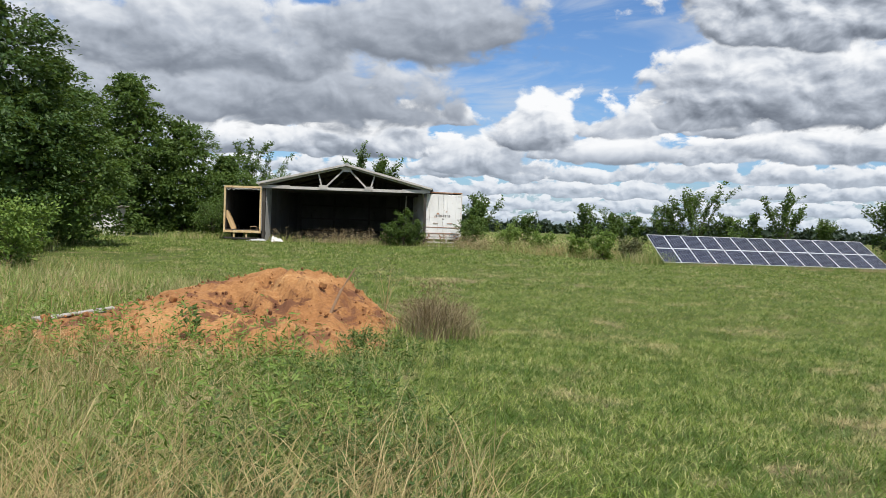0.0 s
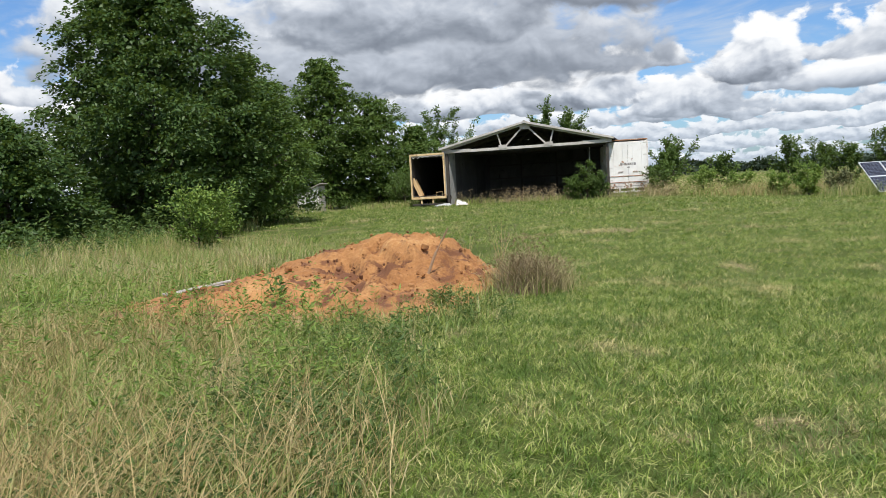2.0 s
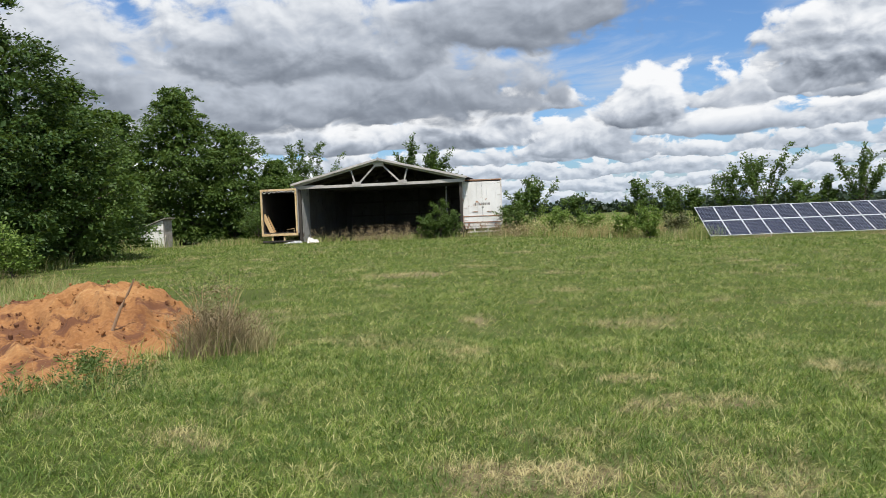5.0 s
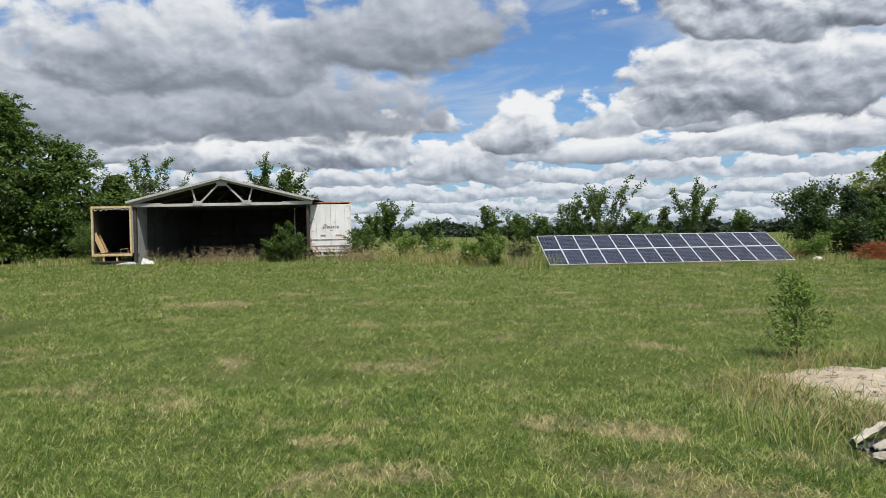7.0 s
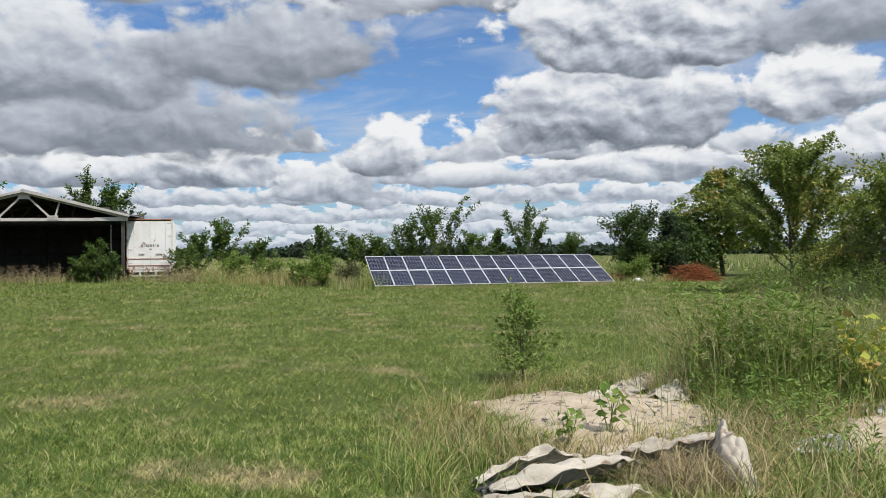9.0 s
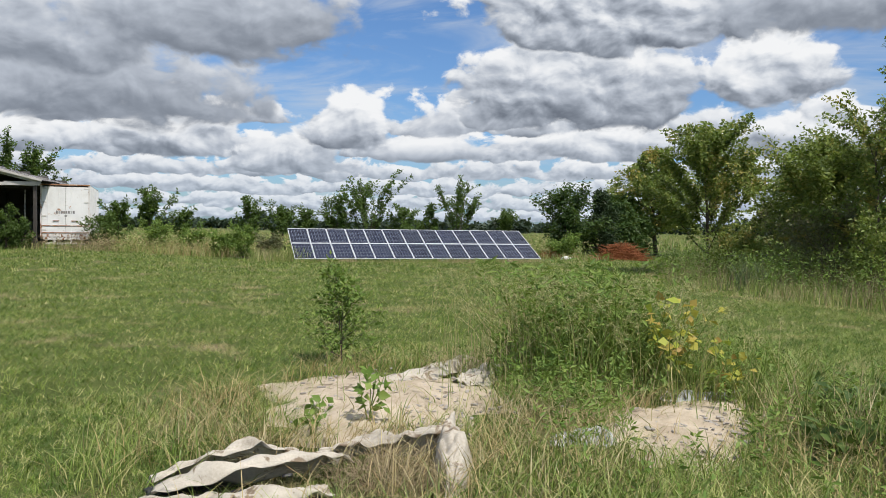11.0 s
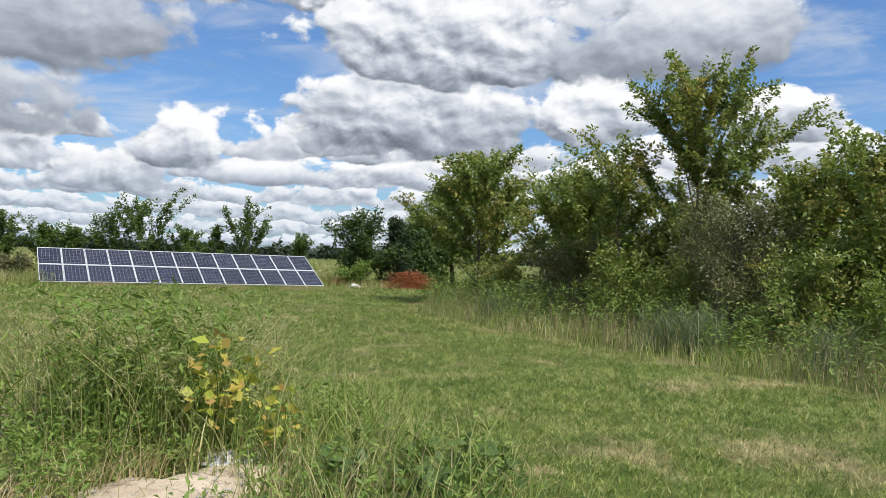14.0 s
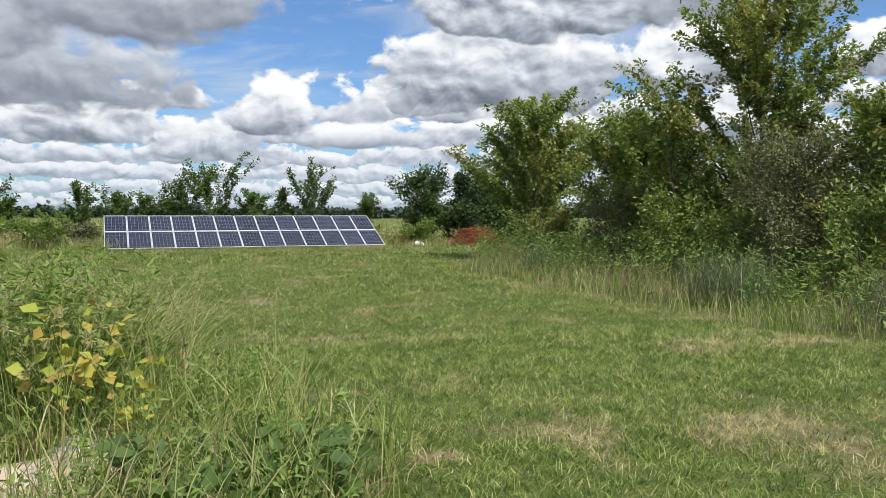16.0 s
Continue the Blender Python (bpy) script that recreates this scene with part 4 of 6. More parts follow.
def crowned(x, y, h, r, n_leaf, leaf, mat, label, seed, clumps=260, widest=0.4, foot=0.06, point=0.75, name="broadleaf_tree", size=0.62, category="tree"):
    """A dense broadleaf tree: trunk, limbs, and a crown of drooping leafy sprays with gaps between them."""
    rng = np.random.default_rng(seed)
    e = thing(name, (x, y, g1(x, y)), label, category)

    def env(u):
        lo = np.clip((u - foot) / (widest - foot), 0, 1)
        hi = np.clip((1 - u) / (1 - widest), 0, 1)
        return r * np.where(u < widest, 0.72 + 0.28 * np.sin(lo * math.pi / 2), hi ** point)
    u = np.sort(rng.uniform(foot, 0.985, clumps * 3))
    u = rng.choice(u, clumps, p=(env(u) + 0.12 * r) / (env(u) + 0.12 * r).sum())
    a = rng.uniform(0, 2 * math.pi, clumps)
    wave = 1 + 0.16 * np.sin(2 * a + seed) + 0.12 * np.sin(3 * a + 7 * u + seed) + rng.normal(0, 0.07, clumps)
    q = np.where(rng.uniform(size=clumps) < 0.75, rng.uniform(0.80, 1.04, clumps), rng.uniform(0.35, 0.8, clumps)) * env(u) * wave
    c = np.stack([q * np.cos(a), q * np.sin(a), u * h], 1)
    g = Geo()
    ts = np.linspace(0, 1, 8)
    tx = np.stack([0.03 * h * np.sin(3 * ts + seed), 0.03 * h * np.sin(2.3 * ts), ts * h * 0.93 - 0.15 * (ts == 0)], 1)
    tr = 0.016 * h + 0.05
    g.tube(tx, tr * (1 - 0.9 * ts), 8)
    for k in range(0, clumps, 4):
        t = float(np.clip(u[k] * 0.9 - 0.16 * q[k] / h * 2, 0.04, 0.9))
        b = np.array([np.interp(t / 0.93, ts, tx[:, j]) for j in range(3)])
        m = (b + c[k]) / 2 + np.array([0, 0, 0.06 * q[k]])
        rr = tr * 0.30 * (1 - 0.7 * t)
        g.tube([b, m, c[k]], [rr, rr * 0.6, rr * 0.15], 4, False)
    part("trunk", g, M_BARK, e)
    i = rng.integers(0, clumps, n_leaf)
    cs = (size * rng.uniform(0.6, 1.25, clumps) * (0.75 + 0.25 * env(u) / r))[i]
    o = rng.normal(size=(n_leaf, 3)) * np.array([0.5, 0.5, 0.20])
    o[:, 2] -= 0.45 * (o[:, 0] ** 2 + o[:, 1] ** 2)
    out = np.stack([np.cos(a), np.sin(a), -0.25 * np.ones(clumps)], 1)[i]
    p = c[i] + o * cs[:, None] + out * rng.uniform(-0.2, 0.35, (n_leaf, 1)) * cs[:, None]
    p[:, 2] = np.maximum(p[:, 2], 0.12)
    v, f = leaves(rng, p, leaf, 0.55, 0.55, 0.12, along=out * 0.9 + np.stack([o[:, 0], o[:, 1], -0.2 + 0 * o[:, 0]], 1))
    k = n_leaf // 5
    ui, ai, qi = rng.uniform(foot, 0.93, k), rng.uniform(0, 6.283, k), rng.uniform(0.15, 0.86, k)
    pi = np.stack([qi * env(ui) * np.cos(ai), qi * env(ui) * np.sin(ai), ui * h], 1)
    part("crown", np_mesh("crown", *joined((v, f), leaves(rng, pi, leaf * 1.5, 0.7, 0.8))), mat, e)
    return e


def elm(x, y, h, r, n_leaf, leaf, mat, label, seed, n_limb=15, shoots=8, base=0.2, name="elm_tree", category="tree", group="", stems=1, low=0.3, lean=1.0):
    """A young elm: steep limbs that fan out, set with long leafy shoots whose tips stand free against the sky."""
    rng = np.random.default_rng(seed)
    e = thing(name, (x, y, g1(x, y)), label, category, group)
    h = 0.88 * h          # the free tips reach above the limbs
    g, lines, tr = Geo(), [], 0.012 * h + 0.018
    up = np.array([0, 0, 1.0])
    for s in range(stems):
        a0 = rng.uniform(0, 6.28)
        off = 0.0 if stems == 1 else 0.42 * r
        th = h * (0.80 if s == 0 else rng.uniform(0.5, 0.75))
        ts = np.linspace(0, 1, 7)
        tx = np.stack([off * ts ** 1.4 * math.cos(a0), off * ts ** 1.4 * math.sin(a0), ts * th - 0.12 * (ts == 0)], 1) + np.cumsum(rng.normal(0, 0.007 * h, (7, 3)), 0) * np.array([1, 1, 0]) * (ts > 0)[:, None]
        g.tube(tx, tr / math.sqrt(stems) * (1 - 0.85 * ts), 7)
        lines.append((tx[4:], 0.6))
        for i in range(max(4, n_limb // stems)):
            t = base + (0.98 - base) * (i + rng.uniform(0, 0.9)) / max(4, n_limb // stems)
            u = (t - base) / (1 - base)
            p = np.array([np.interp(t, ts, tx[:, k]) for k in range(3)])
            az = i * 2.39996 + rng.uniform(-0.4, 0.4) + s
            ang = radians((58 - 42 * u) * rng.uniform(0.75, 1.2)) * lean
            side = np.array([math.cos(az), math.sin(az), 0])
            reach = r * (1.08 - 0.70 * u) * rng.uniform(0.7, 1.15)
            ln = min(reach / max(0.25, math.sin(ang)), (h * 1.02 - p[2]) / max(0.3, math.cos(ang)) * rng.uniform(0.8, 1.05))
            f = np.linspace(0, 1, 6)[:, None]
            lp = p + ln * f * (math.sin(ang) * side + math.cos(ang) * up) + ln * (0.14 * f ** 2 * up * (1 - u) + 0.10 * f ** 3 * (side - up))
            lp = lp + np.cumsum(rng.normal(0, 0.012 * ln, (6, 3)), 0) * (f > 0)
            rr = tr * 0.4 * (1 - 0.6 * t)
            g.tube(lp, rr * (1 - 0.85 * f[:, 0]), 4, False)
            lines.append((lp[1:], 1.0))
            d0 = (lp[-1] - lp[0]) / ln
            for k in range(shoots):
                w = rng.uniform(0.18, 1.0)
                b = np.array([np.interp(w, f[:, 0], lp[:, j]) for j in range(3)])
                d = d0 + rng.normal(0, 0.42, 3) + 0.35 * up
                d /= np.linalg.norm(d)
                sl = (0.16 + 0.20 * rng.uniform()) * ln + 0.06 * h
                q = np.linspace(0, 1, 5)[:, None]
                bend = np.append(d[:2], 0) * 0.28 - up * 0.10
                sp = b + sl * (q * d + q ** 3 * bend)
                g.tube(sp[[0, 2, 4]], [rr * 0.3, rr * 0.2, rr * 0.08], 3, False)
                lines.append((sp, 1.25))
    part("trunk", g, M_BARK, e)
    wt = np.array([k * np.linalg.norm(np.diff(l, axis=0), axis=1).sum() for l, k in lines])
    num = rng.multinomial(n_leaf, wt / wt.sum())
    pos, way = [], []
    for (l, _), k in zip(lines, num):
        f = rng.uniform(0, 1, k) * (len(l) - 1)
        j = np.minimum(f.astype(int), len(l) - 2)
        d = l[j + 1] - l[j]
        pos.append(l[j] + d * (f - j)[:, None])
        way.append(d / (np.linalg.norm(d, axis=1, keepdims=True) + 1e-9))
    pos, way = np.concatenate(pos), np.concatenate(way)
    k = len(pos)
    side = np.cross(way, rng.normal(size=(k, 3)))
    side /= np.linalg.norm(side, axis=1, keepdims=True) + 1e-9
    pos = pos + side * leaf * rng.uniform(0, 0.55, (k, 1)) + rng.normal(0, low * leaf, (k, 3))
    v, f = leaves(rng, pos, leaf, 0.55, 0.7, 0.14, along=way * 0.8 + side * 1.2)
    part("crown", np_mesh("crown", v, f), mat, e)
    return e


OAK = "tall dense dark green broadleaf tree at the field edge"
HEDGE = "dense leafy green hedgerow tree beside the barn"
crowned(-14.4, 29.0, 12.8, 5.2, 50000, 0.21, M_OAK, OAK, 21, 330, 0.42, 0.05, 0.62, size=0.75)
crowned(-12.0, 33.0, 8.8, 3.2, 18000, 0.20, M_HEDGE, "lighter green leafy tree leaning out of the hedgerow", 31, 200, 0.45, 0.04, 0.7, size=0.6)
crowned(-15.2, 21.0, 5.2, 2.9, 16000, 0.19, M_OAK, "low dark green broadleaf tree in the meadow corner", 22, 150, 0.4, 0.03, 0.6)
crowned(-20.0, 36.0, 11.0, 4.4, 17000, 0.27, M_OAK, OAK, 23, 200, 0.42, 0.04, 0.65, size=0.8)
crowned(-19.6, 44.0, 9.6, 4.2, 20000, 0.24, M_HEDGE, HEDGE, 24, 220, 0.4, 0.03, 0.65, size=0.75)
crowned(-16.4, 53.0, 11.7, 3.6, 22000, 0.23, M_HEDGE, "tall pointed green hedgerow tree beside the barn", 25, 240, 0.42, 0.03, 0.62, size=0.65)
crowned(-13.2, 54.5, 8.7, 3.3, 16000, 0.23, M_HEDGE, HEDGE, 26, 180, 0.4, 0.03, 0.6, size=0.65)
crowned(-10.6, 57.0, 6.4, 2.6, 9500, 0.23, M_HEDGE, HEDGE, 27, 120, 0.4, 0.03, 0.7)
crowned(-20.6, 52.0, 10.2, 3.6, 13000, 0.25, M_HEDGE, HEDGE, 29, 170, 0.4, 0.03, 0.65, size=0.7)
crowned(-25.0, 27.0, 9.5, 4.6, 13000, 0.27, M_OAK, OAK, 28, 160, 0.4, 0.03, 0.65, size=0.8)

ELM = "young elm tree with ascending leafy branches"
elm(34.1, 29.6, 6.5, 2.4, 22000, 0.155, M_ELM, ELM, 41, 22, 9, 0.10, lean=0.82)
elm(35.3, 24.2, 5.2, 2.5, 21000, 0.145, M_ELM, "young elm tree with yellow-tinged leaves", 42, 20, 9, 0.10, low=0.8, lean=0.85)
elm(35.7, 19.3, 8.0, 2.5, 25000, 0.135, M_ELM, "tallest elm tree with feathery upright branches", 43, 20, 9, 0.12, lean=0.8)
elm(33.6, 20.2, 6.0, 1.5, 5200, 0.13, M_ELM, "slim elm with long bare-tipped shoots", 54, 11, 7, 0.2)
tree("olive_shrub", 33.4, 15.6, 3.4, 1.6, 0.08, 12000, 0.085, M_OLIVE, "dusty olive-grey leaved shrub under the elms", 44, category="shrub", n_limb=28, twigs=9, up=0.5, profile=hedge_profile)
elm(36.9, 16.4, 5.0, 2.1, 16000, 0.135, M_ELM, ELM, 45, 17, 9, 0.10, lean=0.85)
elm(35.6, 12.8, 5.2, 2.0, 16000, 0.13, M_ELM, ELM, 46, 18, 9, 0.10, lean=0.85)
crowned(43.2, 51.0, 7.6, 3.1, 12000, 0.22, M_ELM, "round-crowned green tree on a bare trunk", 47, 120, 0.5, 0.24, 0.55, name="round_crowned_tree")
elm(35.0, 46.6, 4.7, 1.7, 6500, 0.20, M_OAK, "dense dark green shrub beyond the solar array", 48, 18, 8, 0.04, name="broadleaf_shrub", category="shrub", stems=2, low=0.8)
tree("cedar_tree", 37.6, 47.6, 4.9, 1.4, 0.03, 9758, 0.160, M_CEDAR, "small pointed dark cedar tree", 49, n_limb=44, twigs=7, up=0.25, top=1.0, arch=0.1, profile=lambda u: 1.05 * (1 - u) + 0.05)
crowned(40.4, 50.5, 4.4, 2.1, 6500, 0.22, M_OAK, "dark green tree in the far hedge", 50, 80, 0.45, 0.04, 0.5)
crowned(47.5, 42.0, 5.5, 2.6, 7000, 0.24, M_ELM, "green tree behind the elm row", 51, 90, 0.45, 0.1, 0.55)
crowned(46.0, 31.0, 5.0, 2.6, 7000, 0.22, M_ELM, "green tree behind the elm row", 52, 90, 0.45, 0.1, 0.55)
crowned(44.0, 20.0, 5.0, 2.8, 8000, 0.20, M_ELM, "green tree behind the elm row", 53, 100, 0.45, 0.1, 0.55)

# saplings: x, y, height, spread
SAPLING = "slender leafy sapling with upright branches"
for i, (x, y, h, r) in enumerate(((-9.6, 62, 7.4, 2.2), (-0.9, 62, 7.4, 1.9), (1.5, 62, 6.5, 1.6), (8.9, 60, 4.2, 1.1), (8.3, 50.5, 2.9, 0.9), (15.7, 51, 3.6, 0.8),
                                  (17.8, 51, 3.0, 0.8), (19.2, 51, 2.9, 0.7), (21.2, 49.5, 3.6, 1.2), (22.9, 49.5, 4.8, 1.6), (25.2, 50, 3.2, 1.0), (27.0, 50, 3.4, 0.55),
                                  (28.56, 49.1, 4.8, 1.25), (32.6, 52, 3.2, 0.7), (11.8, 52, 2.5, 0.7), (-7.3, 58, 4.6, 1.2))):
    elm(x, y, h * (1.12 if y > 55 else 1.04), r, int(1300 * r + 330 * h), 0.21 if y > 55 else 0.17, M_HEDGE, SAPLING, 60 + i, int(8 + 3 * r), 4, 0.08, name="sapling", group="saplings behind the meadow", stems=3 if r > 1 else 1, lean=0.62)


def shrub(name, x, y, h, r, n, leaf, mat, label, seed, category="shrub", group=""):
    return tree(name, x, y, h, r, 0.03, n, leaf, mat, label, seed, category=category, n_limb=20, twigs=7, up=0.8, stems=3, group=group, jitter=0.1)


for i, (x, y, h, r, mt) in enumerate(((2.9, 45.6, 1.4, 0.6, M_HEDGE), (3.7, 45.7, 2.3, 0.7, M_HEDGE), (4.5, 45.6, 1.7, 0.6, M_WEED_DARK), (7.9, 47.6, 1.9, 0.9, M_HEDGE), (15.6, 43.0, 1.2, 0.9, M_WEED), (14.4, 45.0, 1.1, 0.8, M_WEED),
                                      (16.9, 42.2, 1.0, 0.8, M_OLIVE), (10.5, 50.0, 1.3, 1.0, M_WEED), (12.5, 48.5, 1.0, 0.9, M_WEED), (-11.6, 29.5, 2.2, 1.6, M_HEDGE), (-9.0, 25.0, 1.1, 1.0, M_WEED),
                                      (-14.6, 35.5, 2.0, 1.6, M_OAK), (-18.2, 39.5, 2.0, 1.6, M_OAK), (-9.6, 50.5, 2.2, 1.6, M_HEDGE), (-5.6, 18.5, 1.7, 1.1, M_WEED), (33.8, 44.5, 0.9, 1.0, M_WEED))):
    shrub("wild_shrub", x, y, h, r, int(1300 + 1400 * r), 0.13, mt, "wild leafy green shrub in rough grass", 90 + i, group="wild shrubs")


def brush_pile(x, y, h, r, seed):
    rng = np.random.default_rng(seed)
    n = 1500
    g = Geo()
    for _ in range(n // 3):
        a, q = rng.uniform(0, 6.28), r * math.sqrt(rng.uniform())
        top = h * (1 - (q / r) ** 2) * rng.uniform(0.3, 1.0)
        c = np.array([q * math.cos(a) * 1.3, q * math.sin(a) * 0.7, top])
        d = rng.normal(size=3) * np.array([0.4, 0.3, 0.15])
        g.tube([c - d, c + rng.normal(0, 0.03, 3), c + d], [0.012, 0.01, 0.004], 3, False)
    e = thing("brush_pile", (x, y, g1(x, y)), "pile of dead rust-red cut brush", "brush pile")
    part("twig_mass", g, M_RUST_BRUSH, e)
    a, q = rng.uniform(0, 6.28, n * 2), r * np.sqrt(rng.uniform(size=n * 2))
    p = np.stack([q * np.cos(a) * 1.3, q * np.sin(a) * 0.7, h * (1 - (q / r) ** 2) * rng.uniform(0.2, 1.05, n * 2)], 1)
    part("withered_foliage", np_mesh("dead_leaves", *leaves(rng, p, 0.11, 0.35)), M_RUST_BRUSH, e)


brush_pile(36.6, 42.6, 1.0, 1.15, 7)
brush_pile(33.6, 45.0, 0.45, 0.8, 8)
single("white_bag", Geo().tube([(33.0, 42.9, 0.06), (33.2, 42.9, 0.12), (33.5, 42.95, 0.1), (33.7, 42.95, 0.04)], [0.05, 0.12, 0.11, 0.03], 9), M_WHITE, "small white plastic bag lying in the grass", "bag", smooth=True)
single("concrete_slab", Geo().box((46.2, 45.4, 0.13), (3.2, 0.5, 0.26), 0.02), M_CONCRETE, "pale low concrete slab beyond the trees", "slab")


def crumpled(name, cx, cy, lx, ly, rz, h, mat, label, seed, folds=3.0, category="tarp", nx=64, ny=44, curl=0.0, group="", smooth=True, thick=0.006, base=0.015):
    """A cloth sheet that lies on the ground in long creased folds."""
    u, v = np.meshgrid(np.linspace(-1, 1, nx), np.linspace(-1, 1, ny))
    bend = 0.35 * np.sin(1.7 * u + seed) + 0.15 * np.sin(4.1 * u + 2 * seed)
    w = v + 0.28 * bend
    X = u * lx / 2 * (1 + 0.10 * np.sin(5 * v + seed) + 0.05 * np.sin(13 * v + 3 * seed))
    Y = (v + 0.30 * bend) * ly / 2 * (1 + 0.22 * np.sin(2.3 * u + 2 * seed))

    def crease(x):
        return 1 - np.abs(((x / math.pi) % 2) - 1) * 2
    big = np.maximum(0, crease(w * folds + seed)) ** 0.8
    mid = np.abs(crease(w * folds * 1.9 + 0.8 * u + 2 * seed)) * 0.35
    small = 0.16 * crease((u * 3 + v * 2) * 2.1 + seed) * crease((u - v * 1.4) * 3.3) + 0.05 * lumps(u, v, 17, seed)
    along = 0.62 + 0.38 * np.sin(2.1 * u + 1.7 * seed) * np.cos(1.1 * w)
    fade = np.clip((1 - np.abs(u) ** 5) * 1.4, 0, 1) * np.clip((1 - np.abs(v) ** 4) * 1.6, 0, 1)
    Z = h * np.maximum(0.0, (big * along + mid * 0.7 + small)) * (0.15 + 0.85 * fade)
    Y = Y - (0.35 + curl) * Z * np.cos(w * folds + seed)
    c, s = math.cos(radians(rz)), math.sin(radians(rz))
    PX, PY = cx + c * X - s * Y, cy + s * X + c * Y
    P = np.stack([PX, PY, gz(PX, PY) + base + Z], 2)
    ob = single(name, Geo().grid(P), mat, label, category, group, smooth=smooth)
    so = ob.modifiers.new("thickness", "SOLIDIFY")
    so.thickness = thick
    return ob


# ---- sand and tarps ----
def sand_patch(cx, cy, rx, ry, rz, seed, label):
    n, k = 72, 26
    a = np.linspace(0, 2 * math.pi, n)
    out = 1 + 0.16 * np.sin(3 * a + seed) + 0.10 * np.sin(7 * a + 2 * seed) + 0.05 * np.sin(15 * a + seed)
    out[-1] = out[0]
    q = np.linspace(0, 1, k)[:, None]
    X, Y = q * out * np.cos(a) * rx, q * out * np.sin(a) * ry
    c, s = math.cos(radians(rz)), math.sin(radians(rz))
    PX, PY = cx + c * X - s * Y, cy + s * X + c * Y
    Z = 0.075 * (1 - q ** 2) + (0.02 * lumps(PX, PY, 5, seed) + 0.012 * lumps(PX, PY, 14, seed) + 0.008 * lumps(PX, PY, 31, seed)) * (1 - q ** 4) - 0.03 * q ** 6
    single("sand_patch", Geo().grid(np.stack([PX, PY, gz(PX, PY) + Z + 0.012], 2)), M_SAND, label, "sand", smooth=True)


sand_patch(17.6, 8.65, 1.35, 1.45, -8, 1.0, "flattened heap of pale sand among weeds")
sand_patch(20.0, 7.25, 1.35, 0.66, 48, 2.4, "small heap of pale sand among weeds")

TARPS = "torn tarps on the sand"


def cloth_fold(up, name, pts, width, seed, mat, label="", n=70, m=33, lip=-1.0):
    """A fold of cloth along a line of crest points: an arch of cloth, creased, that flattens at its ends."""
    pts = np.array(pts, float)
    t0 = np.linspace(0, 1, len(pts))
    t = np.linspace(0, 1, n)
    C = np.stack([np.interp(t, t0, pts[:, k]) for k in range(3)], 1)
    for _ in range(6):
        C[1:-1] = (C[:-2] + 2 * C[1:-1] + C[2:]) / 4
    D = np.gradient(C, axis=0)
    D[:, 2] = 0
    D /= np.linalg.norm(D, axis=1, keepdims=True)
    side = np.stack([-D[:, 1], D[:, 0], np.zeros(n)], 1)
    ground_z = gz(C[:, 0], C[:, 1])
    H = np.maximum(0.03, C[:, 2] - ground_z)
    a = np.linspace(lip, 1, m)
    A, T = np.meshgrid(a, t)
    W = width * (0.85 + 0.18 * np.sin(5 * T + seed) + 0.06 * np.sin(13 * T + 2 * seed)) * (0.55 + 0.45 * np.sin(math.pi * np.clip(T * 1.15 + 0.02, 0, 1)))
    S = W * (np.sin(A * 1.45) * 0.75 + 0.30 * A ** 3)
    Z = H[:, None] * np.clip(np.cos(A * 1.5), 0, 1) ** 0.75
    ridge = 1 - np.abs(((T * 5.3 + A * 0.9 + 0.3 * np.sin(4 * A + seed)) % 1) * 2 - 1) * 2
    Z = Z + (0.012 * ridge - 0.046 * np.abs(np.sin(A * 2.9 + 3.5 * T + 0.9 * np.sin(7 * T + 2 * seed) + seed)) ** 0.7 + 0.012 * np.abs(np.sin(A * 8.0 - 5.0 * T + 2 * seed)) + 0.008 * lumps(A * 3, T * 9, 2.3, seed)) * np.clip(Z / 0.08, 0.2, 1)
    S = S + 0.02 * lumps(A, T * 4, 3.1, seed + 2)
    P = C[:, None, :] * np.array([1, 1, 0]) + side[:, None, :] * S[..., None]
    P[..., 2] = gz(P[..., 0], P[..., 1]) + np.maximum(Z, 0.0) + 0.015 + 0.03 * np.abs(A) ** 6 * np.sin(9 * T + seed) ** 2
    ob = part(name, Geo().grid(P), mat, up, label, True)
    so = ob.modifiers.new("thickness", "SOLIDIFY")
    so.thickness = 0.006
    return ob


tarp = thing("canvas_tarp", (0, 0, 0), "dirty off-white canvas tarp thrown down in long folds", "tarp", TARPS)
cloth_fold(tarp, "fold", [(15.78, 6.30, 0.10), (16.1, 6.46, 0.20), (16.42, 6.60, 0.23), (16.72, 6.68, 0.12)], 0.14, 1.0, M_TARP, lip=-0.3)
cloth_fold(tarp, "fold", [(15.82, 6.04, 0.12), (16.15, 6.04, 0.24), (16.52, 6.10, 0.28), (16.84, 6.28, 0.24), (17.02, 6.45, 0.14)], 0.25, 2.3, M_TARP, lip=-0.5)
cloth_fold(tarp, "fold", [(15.72, 5.92, 0.08), (16.1, 5.74, 0.15), (16.5, 5.72, 0.17), (16.88, 5.88, 0.10)], 0.18, 3.7, M_TARP, lip=-0.5)
cloth_fold(tarp, "edge_strip", [(16.86, 6.48, 0.18), (17.12, 6.60, 0.22), (17.42, 6.56, 0.25), (17.72, 6.45, 0.34)], 0.10, 4.4, M_TARP, lip=-0.5)
cloth_fold(tarp, "hanging_flap", [(17.76, 6.46, 0.40), (17.72, 6.2, 0.36), (17.66, 5.95, 0.22), (17.60, 5.70, 0.05)], 0.13, 5.9, M_TARP, "off-white canvas flap draped over dead grass", lip=-0.8)
